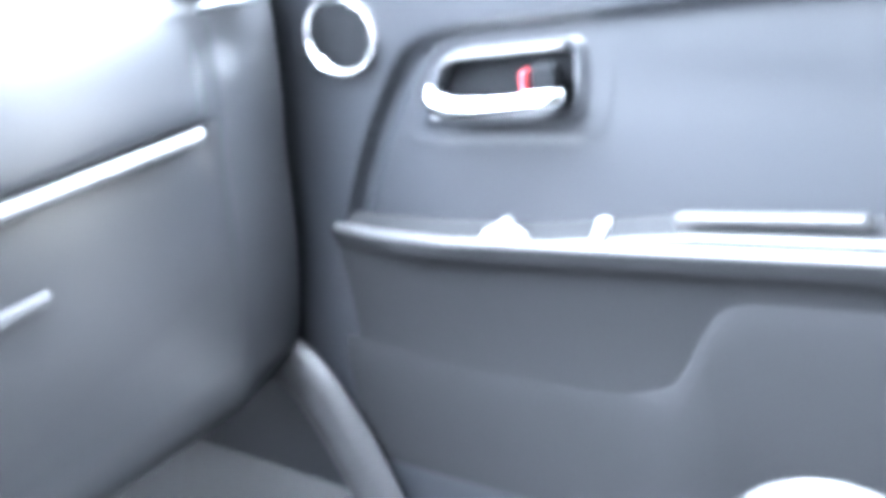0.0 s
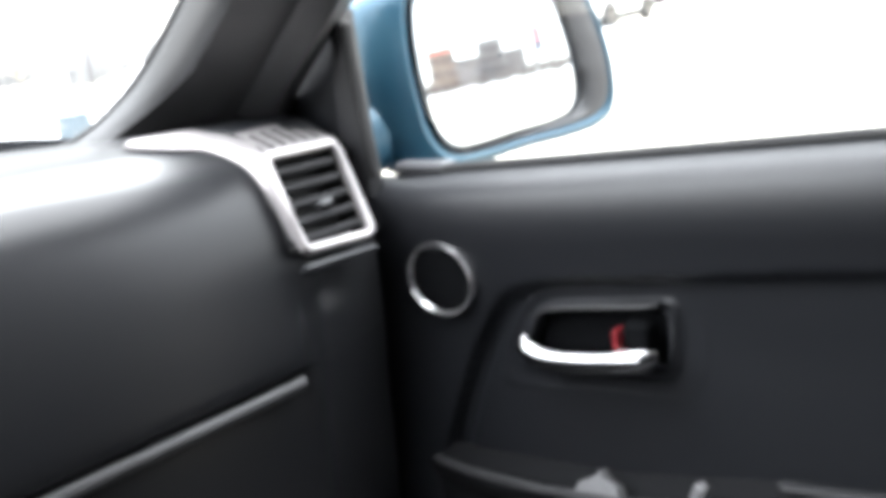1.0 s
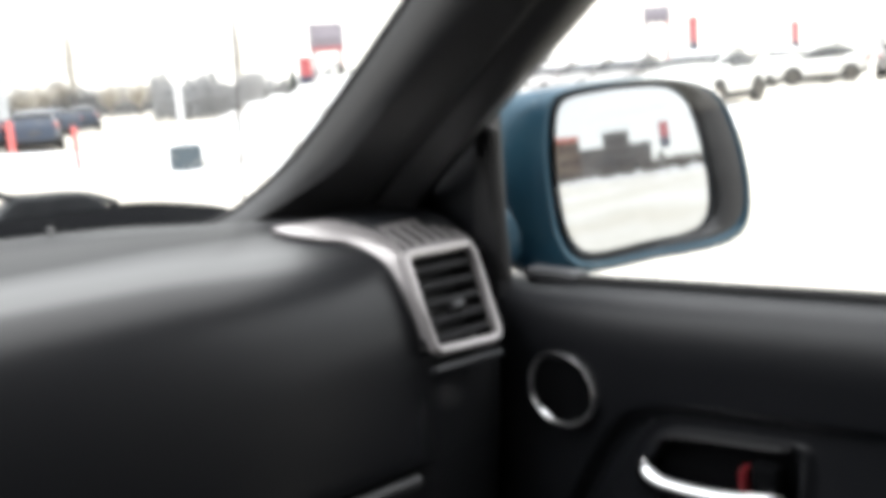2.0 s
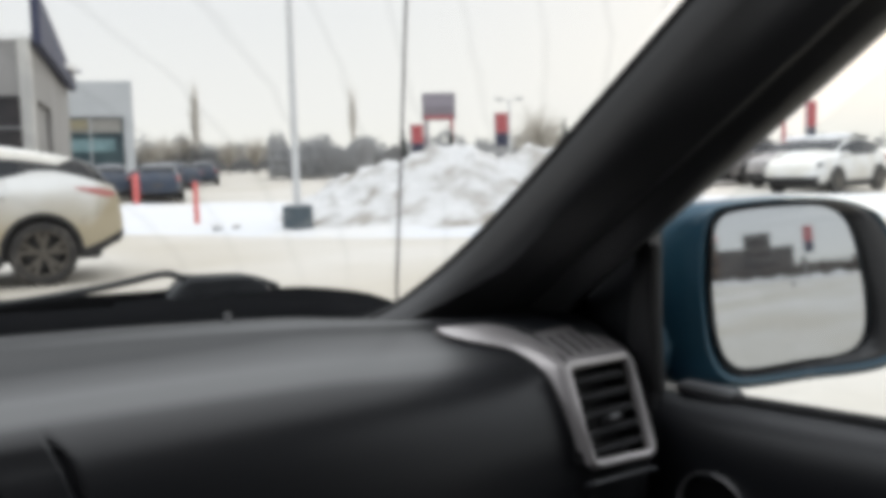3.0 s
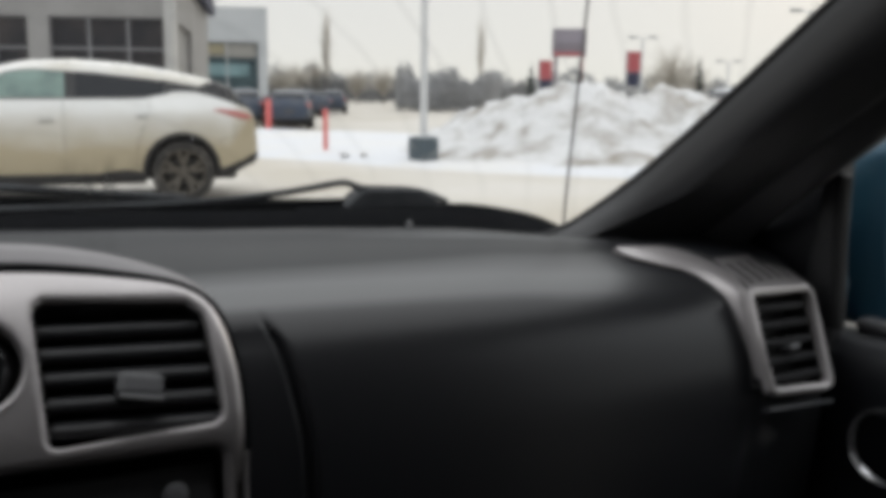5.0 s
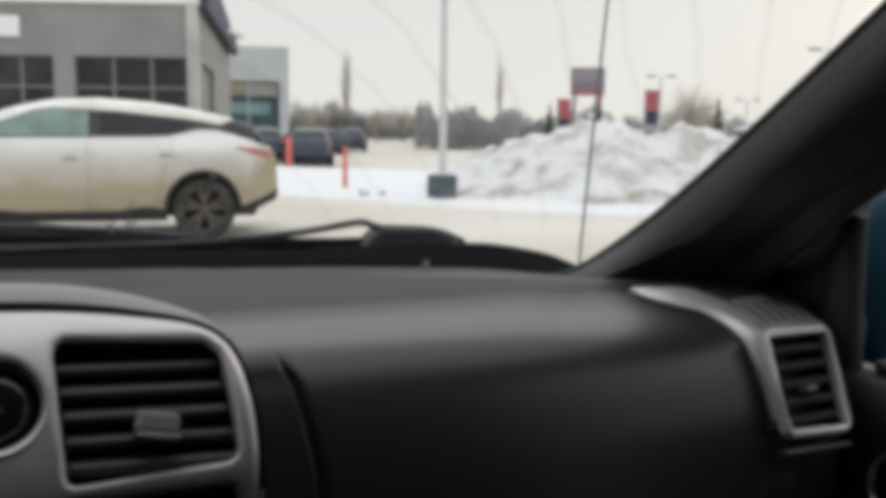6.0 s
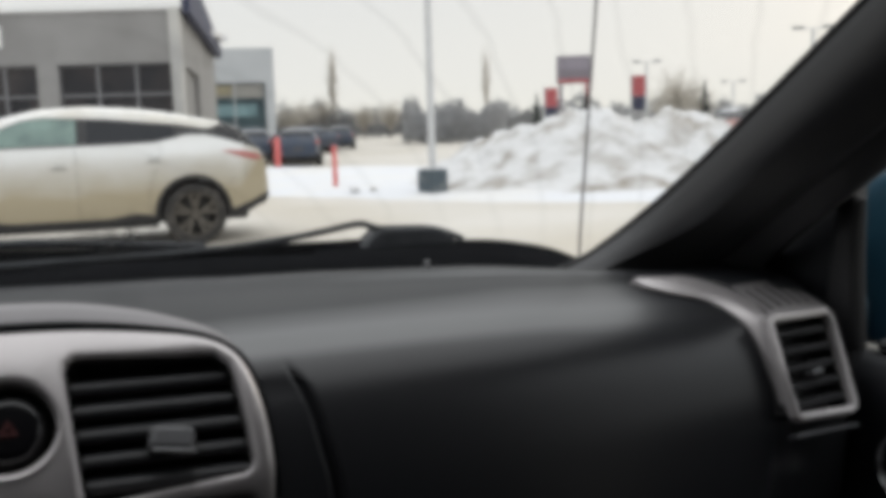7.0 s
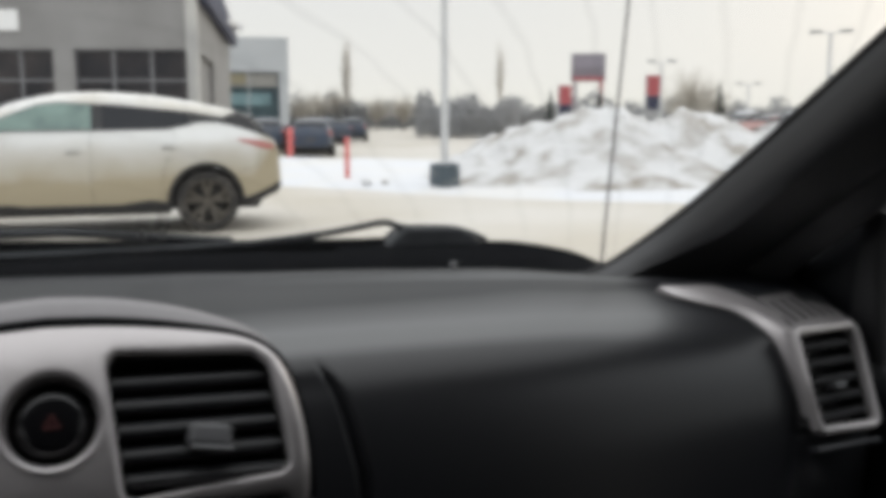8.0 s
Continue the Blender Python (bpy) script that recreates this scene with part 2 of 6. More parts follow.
BANNER = mat("red_banner", (0.40, 0.095, 0.105), 0.7, vary=0.1, scale=4)
NAVY = mat("navy_banner", (0.03, 0.035, 0.07), 0.7, vary=0.1, scale=4)
SIGN = mat("mauve_grey_sign", (0.20, 0.18, 0.21), 0.6, vary=0.1, scale=2)
BARK = mat("bark", (0.09, 0.075, 0.065), 0.9, vary=0.3, scale=12)
# frost on the twigs, lightened further so far crowns fade into haze
TWIG = mat("frosted_hazy_twigs", (0.52, 0.49, 0.44), 0.95, vary=0.3, scale=3)
SPRUCE = mat("spruce_needles", (0.035, 0.045, 0.038), 0.95, vary=0.4, scale=3)
# distance haze is mixed into this pale blue-grey
FARTREE = mat("haze_paled_far_trees", (0.255, 0.262, 0.272), 0.95, vary=0.22, scale=0.6, second=(0.30, 0.30, 0.302), mix_scale=0.2)
WOODS = mat("dark_winter_woods", (0.125, 0.128, 0.132), 0.95, vary=0.35, scale=0.5, second=(0.18, 0.18, 0.18), mix_scale=0.15)
TEAL = mat("teal_shop_glass", (0.030, 0.048, 0.060), 0.15, vary=0.3, scale=0.5, second=(0.055, 0.085, 0.095), mix_scale=0.5, spec=0.25)
PALETEAL = mat("pale_teal_light_patch", (0.17, 0.27, 0.29), 0.5, vary=0.25, scale=1.5, second=(0.10, 0.17, 0.19), mix_scale=0.8)
BLIND = mat("beige_grey_blind", (0.27, 0.265, 0.25), 0.8, vary=0.12, scale=2)
YELLOW = mat("yellow_sign_band", (0.25, 0.225, 0.15), 0.6, vary=0.1, scale=3)
SHOPGLASS = mat("dark_shop_glass", (0.022, 0.022, 0.026), 0.12, spec=0.22, vary=0.3, scale=0.8, second=(0.05, 0.045, 0.045), mix_scale=0.5)
BROWN = mat("brown_brick", (0.12, 0.088, 0.07), 0.85, vary=0.15, scale=3, second=(0.16, 0.125, 0.10), mix_scale=0.5)
TAUPE = mat("taupe_render", (0.13, 0.118, 0.112), 0.85, vary=0.1, scale=2, second=(0.10, 0.095, 0.095), mix_scale=0.5)
REDROOF = mat("red_roof_sheet", (0.45, 0.09, 0.06), 0.6, vary=0.1, scale=2)


def salted(name, paint, dirt, z0, z1):
    """Car paint under a film of road salt that thins out with height."""
    m = mat(name, paint, 0.3, vary=0.04, scale=8)
    n, l = m.node_tree.nodes, m.node_tree.links
    b = n["Principled BSDF"]
    old = b.inputs["Base Color"].links[0].from_socket
    tc = n.new("ShaderNodeTexCoord")
    sp = n.new("ShaderNodeSeparateXYZ")
    l.new(tc.outputs["Object"], sp.inputs[0])
    nz = n.new("ShaderNodeTexNoise")
    nz.inputs["Scale"].default_value, nz.inputs["Detail"].default_value = 2.5, 6
    l.new(tc.outputs["Object"], nz.inputs["Vector"])
    ad = n.new("ShaderNodeMath")
    ad.operation = "MULTIPLY_ADD"
    ad.inputs[1].default_value = 0.35
    l.new(nz.outputs["Fac"], ad.inputs[0])
    l.new(sp.outputs["Z"], ad.inputs[2])
    mr = n.new("ShaderNodeMapRange")
    mr.inputs["From Min"].default_value, mr.inputs["From Max"].default_value = z0 + 0.175, z1 + 0.175
    mr.inputs["To Min"].default_value, mr.inputs["To Max"].default_value = 1.0, 0.0
    # spray thrown up over the tail
    tail = n.new("ShaderNodeMapRange")
    tail.inputs["From Min"].default_value, tail.inputs["From Max"].default_value = -1.93, -2.20
    tail.inputs["To Min"].default_value, tail.inputs["To Max"].default_value = 0.0, 0.42
    l.new(sp.outputs["X"], tail.inputs["Value"])
    less = n.new("ShaderNodeMath")
    less.operation = "SUBTRACT"
    l.new(ad.outputs[0], less.inputs[0])
    l.new(tail.outputs[0], less.inputs[1])
    l.new(less.outputs[0], mr.inputs["Value"])
    mx = n.new("ShaderNodeMix")
    mx.data_type = "RGBA"
    mx.inputs[7].default_value = (*dirt, 1)
    l.new(mr.outputs[0], mx.inputs[0])
    l.new(old, mx.inputs[6])
    l.new(mx.outputs[2], b.inputs["Base Color"])
    return m


SALTED = salted("salted_white_paint", (0.66, 0.668, 0.665), (0.345, 0.30, 0.21), 0.62, 1.12)


# ---- mesh helpers ----
def thing(name, label, category, group="", kind=""):
    return tagged(new(name), label, category, group, kind)


def link_bm(name, bm, material, smooth=False):
    me = bpy.data.meshes.new(name)
    bmesh.ops.recalc_face_normals(bm, faces=bm.faces)
    if smooth:
        for f in bm.faces:
            f.smooth = True
    bm.to_mesh(me)
    bm.free()
    me.materials.append(material)
    if smooth:
        me.set_sharp_from_angle(angle=radians(40))
    return new(name, me)


def part(name, bm, material, parent, label="", smooth=False):
    ob = link_bm(name, bm, material, smooth)
    ob.parent = parent
    if label:
        ob["label"] = label
    return ob


def place(bm, m):
    bmesh.ops.transform(bm, matrix=m, verts=bm.verts)
    return bm


def box(sx, sy, sz, centre=(0, 0, 0), bevel=0.0, seg=2):
    bm = bmesh.new()
    bmesh.ops.create_cube(bm, size=1)
    bmesh.ops.scale(bm, vec=(sx, sy, sz), verts=bm.verts)
    if bevel:
        bmesh.ops.bevel(bm, geom=bm.edges[:], offset=bevel, segments=seg, affect="EDGES", profile=0.5)
    bmesh.ops.translate(bm, vec=centre, verts=bm.verts)
    return bm


def cyl(r, h, seg=24, r2=None, bevel=0.0):
    bm = bmesh.new()
    bmesh.ops.create_cone(bm, cap_ends=True, segments=seg, radius1=r, radius2=r if r2 is None else r2, depth=h)
    if bevel:
        bmesh.ops.bevel(bm, geom=[e for e in bm.edges if len(e.link_faces) == 2 and e.calc_face_angle(0) > 1], offset=bevel, segments=2, affect="EDGES", profile=0.5)
    return bm


def grid(rows, close=False):
    """A sheet from rows of points."""
    bm = bmesh.new()
    vs = [[bm.verts.new(p) for p in r] for r in rows]
    for a, b in zip(vs, vs[1:]):
        k = len(a)
        for j in range(k if close else k - 1):
            bm.faces.new((a[j], a[(j + 1) % k], b[(j + 1) % k], b[j]))
    return bm


def thick(bm, d):
    """Gives a sheet thickness along its normals."""
    bmesh.ops.recalc_face_normals(bm, faces=bm.faces)
    bmesh.ops.solidify(bm, geom=bm.faces[:], thickness=d)
    return bm


def rrect(w, h, r, n=5, cx=0.0, cy=0.0):
    pts = []
    for qx, qy, a0 in ((1, 1, 0), (-1, 1, 90), (-1, -1, 180), (1, -1, 270)):
        for i in range(n + 1):
            a = radians(a0 + 90 * i / n)
            pts.append((cx + qx * (w / 2 - r) + r * math.cos(a), cy + qy * (h / 2 - r) + r * math.sin(a)))
    return pts


def circle(r, n=32, cx=0.0, cy=0.0):
    return [(cx + r * math.cos(2 * math.pi * i / n), cy + r * math.sin(2 * math.pi * i / n)) for i in range(n)]


def plate(loops, depth, bevel=0.0):
    """A plate in the xy plane with holes: the first loop is its outline. It reaches from z=0 back to z=-depth."""
    bm = bmesh.new()
    edges = []
    for pts in loops:
        vs = [bm.verts.new((x, y, 0)) for x, y in pts]
        edges += [bm.edges.new((vs[i], vs[(i + 1) % len(vs)])) for i in range(len(vs))]
    bmesh.ops.triangle_fill(bm, use_beauty=True, use_dissolve=False, edges=edges)
    rim = [e for e in bm.edges if len(e.link_faces) == 1]
    top = bm.faces[:]
    got = bmesh.ops.extrude_face_region(bm, geom=top)
    moved = [v for v in got["geom"] if isinstance(v, bmesh.types.BMVert)]
    bmesh.ops.translate(bm, vec=(0, 0, -depth), verts=moved)
    bmesh.ops.recalc_face_normals(bm, faces=bm.faces)
    if bevel:
        sharp = [e for e in bm.edges if len(e.link_faces) == 2 and e.calc_face_angle(0) > 1.2 and all(abs(v.co.z) < 1e-6 for v in e.verts)]
        bmesh.ops.bevel(bm, geom=sharp, offset=bevel, segments=3, affect="EDGES", profile=0.5)
    return bm


def tube(points, radius, sides=10, flat=1.0, radii=None):
    """A rod along points."""
    pts = [Vector(p) for p in points]
    rows = []
    for i, p in enumerate(pts):
        d = (pts[min(i + 1, len(pts) - 1)] - pts[max(i - 1, 0)]).normalized()
        side = d.cross(Vector((0, 0, 1)))
        if side.length < 1e-3:
            side = Vector((1, 0, 0))
        side.normalize()
        up = side.cross(d)
        r = radii[i] if radii else radius
        rows.append([p + side * r * math.cos(2 * math.pi * k / sides) + up * r * flat * math.sin(2 * math.pi * k / sides) for k in range(sides)])
    bm = grid(rows, close=True)
    bm.verts.ensure_lookup_table()
    bm.faces.new(bm.verts[:sides][::-1])
    bm.faces.new(bm.verts[-sides:])
    return bm


def axes(o, u, v):
    """A pose with x along u and y as near v as may be; z comes out of the surface."""
    u = Vector(u).normalized()
    n = u.cross(Vector(v)).normalized()
    w = n.cross(u)
    return Matrix.Translation(o) @ Matrix((u, w, n)).transposed().to_4x4()


def smooth_line(pts, n=6):
    """A rounder line through the points (Catmull-Rom)."""
    p = [Vector(q) for q in pts]
    res = []
    for i in range(len(p) - 1):
        a, b, c, d = p[max(i - 1, 0)], p[i], p[i + 1], p[min(i + 2, len(p) - 1)]
        for k in range(n):
            t = k / n
            res.append(0.5 * ((2 * b) + (c - a) * t + (2 * a - 5 * b + 4 * c - d) * t * t + (3 * b - a - 3 * c + d) * t ** 3))
    res.append(p[-1])
    return res


def lerp_table(table, x):
    xs, ys = zip(*table)
    return float(np.interp(x, xs, ys))


# ---- the truck cab: pillars, roof and the walls that close it ----
MID = 0.146                     # the cab's centre line
PILLAR_GLASS = [(0.530, 0.850, 1.226), (0.560, 0.850, 1.233), (0.590, 0.850, 1.242), (0.615, 0.847, 1.2555), (0.636, 0.828, 1.278), (0.649, 0.781, 1.315), (0.660, 0.700, 1.377), (0.681, 0.546, 1.500), (0.699, 0.422, 1.600), (0.715, 0.310, 1.690)]
PILLAR_RIDGE = [(0.690, 0.870, 1.170), (0.693, 0.855, 1.190), (0.696, 0.836, 1.213), (0.698, 0.815, 1.232), (0.700, 0.789, 1.250), (0.700, 0.730, 1.290), (0.700, 0.640, 1.350), (0.700, 0.418, 1.500), (0.702, 0.272, 1.600), (0.706, 0.140, 1.690)]
PILLAR_DOOR = [(0.745, 0.860, 1.150), (0.742, 0.840, 1.175), (0.738, 0.815, 1.205), (0.732, 0.785, 1.228), (0.724, 0.755, 1.250), (0.7245, 0.705, 1.286), (0.7255, 0.620, 1.345), (0.729, 0.400, 1.500), (0.732, 0.257, 1.600), (0.735, 0.130, 1.690)]


def build_pillar():
    a, r, d = (smooth_line(q, 5) for q in (PILLAR_GLASS, PILLAR_RIDGE, PILLAR_DOOR))
    rows = []
    for p, q, s in zip(a, r, d):
        out_a = p + Vector((0.055, 0.030, 0.0))
        low = max(0.0, min(1.0, (p.z - 1.235) / 0.06))
        face = Vector((0.004, -0.040, -0.015)) * (0.35 + 0.65 * low)
        crest = p + face
        rows.append([out_a, p + Vector((0.008, 0.012, -0.002)), p + Vector((0.002, 0.004, 0)), p, p + face * 0.30 + Vector((-0.0015, 0, 0.0005)), p + face * 0.65 + Vector((-0.0022, 0, 0.0008)), p + face * 0.90 + Vector((-0.0012, 0, 0)), crest + Vector((0.0025, -0.003, -0.002)), crest.lerp(q, 0.3) + Vector((-0.002, -0.003, 0.001)), crest.lerp(q, 0.7) + Vector((-0.001, -0.003, 0.001)), q + Vector((-0.001, -0.002, 0.001)), q, q + Vector((0.006, 0.006, -0.006)), q.lerp(s, 0.5) + Vector((0.0, 0.0, -0.004)), s, s + Vector((0.03, 0.02, 0))])
    bm = grid(rows, close=True)
    edge = [p + Vector((0.001, 0.001, 0.0)) for p in a]
    tagged(link_bm("trim_glass_seal", tube(edge, 0.0032, 8), RUBBER, True), "black rubber seal between windscreen and pillar", "seal", kind="structure")
    ob = link_bm("trim_pillar", bm, PILLAR, True)
    return tagged(ob, "charcoal plastic windscreen pillar trim, bare and dusty", "pillar trim", kind="structure")


build_pillar()


def shell_wall(name, bm, material, label, category):
    return tagged(link_bm(name, bm, material), label, category, kind="structure")


# roof with thickness, floor, and unseen side and back walls limiting the light
roof_bm = box(1.36, 2.0, 0.05, (MID, -0.60, 1.715), 0.02)
shell_wall("ceiling", roof_bm, HEADLINER, "grey cloth headliner of the cab", "ceiling")
shell_wall("floor", box(1.5, 2.8, 0.05, (MID, -0.25, 0.56), 0.01), CARPET, "dark carpeted cab floor", "floor")
# the far side's window opening is kept small to cut fill light
w = plate([[(-1.65, 0.58), (0.95, 0.58), (0.95, 1.16), (0.40, 1.70), (-1.65, 1.70)], [(-0.15, 1.36), (-0.15, 1.60), (0.28, 1.60), (0.46, 1.36)]], 0.05)
shell_wall("wall_left", place(w, axes((-0.49, 0, 0), (0, 1, 0), (0, 0, 1))), PANEL, "unseen charcoal far side of the cab, window opening cut small to limit light", "wall")
# added without a rear window, again to cut fill light
w = plate([[(-0.52, 0.58), (0.80, 0.58), (0.80, 1.70), (-0.52, 1.70)]], 0.05)
shell_wall("wall_back", place(w, axes((0, -1.0, 0), (1, 0, 0), (0, 0, 1))), PANEL, "unseen charcoal back wall closing the cab, windowless to limit light", "wall")
w = plate([[(-0.55, 0.58), (0.80, 0.58), (0.80, 1.13), (-0.55, 1.13)]], 0.04)
shell_wall("wall_firewall", place(w, axes((0, 1.02, 0), (1, 0, 0), (0, 0, 1))), BLACK, "black bulkhead under the windscreen", "wall")
shell_wall("trim_roof_rail", box(0.06, 2.0, 0.10, (0.755, -0.72, 1.69), 0.02), PANEL, "charcoal trim along the roof edge over the door", "trim")

shell_wall("wall_right", box(0.03, 1.10, 1.14, (0.785, -0.45, 1.14)), PANEL, "charcoal plastic near side of the cab behind the door", "wall")
shell_wall("wall_kick", box(0.03, 0.60, 0.60, (0.845, 0.84, 0.85)), PANEL, "charcoal kick panel beside the footwell", "wall")

# windscreen: base curve to the roof's front edge
BASE = [(-0.47, 0.84), (-0.30, 0.93), (-0.10, 0.985), (0.105, 1.0), (0.25, 0.975), (0.38, 0.94), (0.50, 0.90), (0.58, 0.872), (0.640, 0.850)]
rows = []
for i in range(9):
    t = i / 8
    row = []
    for bx, by in BASE:
        k = (bx - MID) / 0.5
        top = Vector((MID + (bx - MID) * (1.18 if bx > MID else 1.02), 0.40 - 0.06 * k * k, 1.70))
        p = Vector((bx, by, 1.225)).lerp(top, t)
        p.y += 0.05 * math.sin(math.pi * t) * 0.5
        row.append(p)
    rows.append(row)
ws = link_bm("window_1", grid(rows), WINDSCREEN, True)
ws.visible_shadow = False
tagged(ws, "raked windscreen with faint dried wiper arcs", "windscreen", kind="structure")

# black border and cowl under the glass
def sag(x):
    return -0.016 * max(0.0, min(1.0, (x - 0.50) / 0.15))


rows = [[(x, y + dy, z + sag(x)) for x, y in BASE] for dy, z in ((-0.014, 1.232), (0.006, 1.244), (0.045, 1.2490), (0.10, 1.239), (0.17, 1.224), (0.19, 1.10))]
tagged(link_bm("trim_cowl", thick(grid([smooth_line(r, 4) for r in rows]), 0.004), COWL, True), "black plastic cowl below the windscreen", "cowl", kind="structure")


top = smooth_line([(0.40, 1.030, 1.246), (0.48, 1.030, 1.2455), (0.5626, 1.030, 1.244), (0.598, 1.030, 1.2410), (0.635, 1.029, 1.2345), (0.660, 1.027, 1.2285), (0.680, 1.025, 1.221), (0.700, 1.02, 1.212)], 4)
rows = [[p + Vector(d) for p in top] for d in ((0, -0.07, -0.03), (0, -0.02, -0.003), (0, 0, 0), (0, 0.012, -0.003), (0, 0.03, -0.10))]
tagged(link_bm("trim_scuttle", thick(grid(rows), 0.004), COWL, True), "black plastic scuttle panel beside the wiper", "cowl", kind="structure")


# ---- dashboard ----
FRONT = [(-0.50, 0.80), (-0.40, 0.88), (-0.20, 0.955), (0.0, 0.985), (0.105, 0.978), (0.19, 0.953), (0.277, 0.933), (0.366, 0.906), (0.457, 0.875), (0.531, 0.838), (0.58, 0.818), (0.65, 0.805), (0.76, 0.79)]


def dash_profile(x):
    yf = lerp_table(FRONT, x)
    drop = 0.010 * max(0.0, min(1.0, (x - 0.50) / 0.14))
    wrap = 0.30 * max(0.0, x - 0.655)
    crisp = max(0.0, min(1.0, (0.585 - x) / 0.10))
    pts = [(yf + 0.03, 1.200), (yf, 1.2435 - drop), (yf * 0.55 + 0.76 * 0.45, 1.2425 - drop * 0.8), (0.76, 1.2365 + 0.0010 * crisp - drop * 0.4), (0.725 + 0.002 * crisp, 1.226 + 0.0045 * crisp), (0.700 + 0.002 * crisp, 1.212 + 0.0055 * crisp), (0.682 + 0.002 * crisp, 1.190 + 0.004 * crisp), (0.670 + 0.001 * crisp, 1.160), (0.663, 1.120), (0.660, 1.085), (0.661, 1.068), (0.665, 1.061), (0.674, 1.058), (0.675, 1.045), (0.678, 1.00), (0.69, 0.90), (0.72, 0.80), (0.80, 0.74)]
    end = max(0.0, min(1.0, (x - 0.635) / 0.010))
    flat = {1.120: 0.6645, 1.085: 0.6665, 1.068: 0.668, 1.061: 0.669, 1.058: 0.6695, 1.045: 0.671}
    pts = [(y + (flat.get(z, y) - y) * end, z) for y, z in pts]
    return [Vector((x, y + wrap, z)) for y, z in pts]


SEAM = [(1.00, 0.317), (1.148, 0.3152), (1.161, 0.3143), (1.173, 0.3118), (1.192, 0.3085), (1.207, 0.3040), (1.219, 0.2970), (1.25, 0.290)]


def groove(x0, z):
    """Depth of the seam between the centre stack and the airbag pad; it lies at x0 = 0.31."""
    if z > 1.222:
        return 0.0
    fade = min(1.0, (1.222 - z) / 0.012)
    return fade * (0.008 * math.exp(-((x0 - 0.31) / 0.0028) ** 2) + (0.005 * (1 - 1 / (1 + math.exp(-(x0 - 0.3075) / 0.0012)))))


def seam_shift(x0, z):
    near = max(0.0, 1 - abs(x0 - 0.31) / 0.06)
    return (lerp_table(SEAM, z) - 0.31) * near


def build_dashboard():
    dash = thing("dashboard", "charcoal grained plastic dashboard with satin silver trim", "dashboard")
    xs = [-0.50 + 0.05 * i for i in range(15)] + [0.22 + 0.006 * i for i in range(14)] + [0.30 + 0.001 * i for i in range(21)] + [0.323 + 0.006 * i for i in range(12)] + [0.39 + 0.02 * i for i in range(12)] + [0.622, 0.632, 0.637, 0.641, 0.645, 0.655, 0.665, 0.68, 0.70, 0.715, 0.728, 0.738]
    xs = sorted(set(round(x, 4) for x in xs))
    rows = []
    for x in xs:
        line = smooth_line(dash_profile(x), 5)
        for p in line:
            p.y += groove(x, p.z)
            p.x += seam_shift(x, p.z)
            well = max(0.0, min(1.0, (x - 0.648) / 0.006, (0.720 - x) / 0.006)) * max(0.0, min(1.0, (1.213 - p.z) / 0.008, (p.z - 1.147) / 0.008))
            p.y += 0.045 * well
        rows.append(line)
    rows.append([p + Vector((0.006, 0.012, -0.003)) for p in rows[-1]])
    rows.append([p + Vector((0.001, 0.08, -0.006)) for p in rows[-1]])
    part("dash_pad", grid(rows), DASH, dash, smooth=True)
    # speck of a clip at the windscreen edge
    part("clip", place(cyl(0.0026, 0.006, 10), pose(0.457, 0.873, 1.2475)), PALE, dash, "small pale clip at the glass edge", True)
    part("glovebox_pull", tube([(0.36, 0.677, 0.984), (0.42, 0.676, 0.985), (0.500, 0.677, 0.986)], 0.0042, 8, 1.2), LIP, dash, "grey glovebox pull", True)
    part("ledge_strip", tube([(0.335, 0.665, 1.052), (0.42, 0.664, 1.052), (0.55, 0.664, 1.052), (0.634, 0.667, 1.051)], 0.0043, 10, 1.2), STRIP, dash, "ledge strip over the glovebox, lighter grey for its shine", True)

    # silver end cap sweep beside the side vent
    left = [(0.586, 0.765, 1.2375), (0.590, 0.750, 1.234), (0.605, 0.732, 1.2295), (0.626, 0.719, 1.2235), (0.639, 0.697, 1.2095), (0.6425, 0.677, 1.187), (0.6440, 0.668, 1.172), (0.6445, 0.662, 1.160), (0.6447, 0.661, 1.157)]
    right = [(0.589, 0.767, 1.2375), (0.610, 0.763, 1.2375), (0.636, 0.751, 1.236), (0.656, 0.712, 1.223), (0.653, 0.688, 1.210), (0.650, 0.672, 1.183), (0.6485, 0.668, 1.172), (0.6465, 0.662, 1.160), (0.646, 0.661, 1.157)]
    rows = []
    for a, b in zip(smooth_line(left, 5), smooth_line(right, 5)):
        n = Vector((0, -0.75, 0.65)) if a.z > 1.2 else Vector((0, -1, 0.15))
        fat = min(1.0, (b - a).length / 0.016)
        m = (a + b) / 2 + n * 0.005 * fat
        rows.append([a - n * 0.004, a + n * 0.0025, a.lerp(m, 0.5) + n * 0.0012, m, m.lerp(b, 0.5) + n * 0.001, b + n * 0.0025, b - n * 0.004])
    part("vent_sweep", grid(rows), SILVER, dash, "satin silver trim sweeping down beside the vent", True)

    # side vent: frame, box and slats on the wrapped end of the dash
    va = axes((0.6825, 0.6685, 1.180), (0.064, 0.016, 0.0), (0, 0.43, 0.90))
    outer = [(-0.0420, -0.0300), (-0.0375, -0.0350), (0.024, -0.0425), (0.0325, -0.039), (0.0378, -0.022), (0.0440, 0.012), (0.0450, 0.028), (0.041, 0.0405), (-0.028, 0.045), (-0.036, 0.042), (-0.0405, 0.010)]
    inner = [(-0.0385, -0.0265), (-0.0362, -0.0285), (0.0290, -0.0368), (0.0318, -0.0335), (0.0412, 0.028), (0.0398, 0.0335), (-0.0275, 0.0375), (-0.0302, 0.0348)]
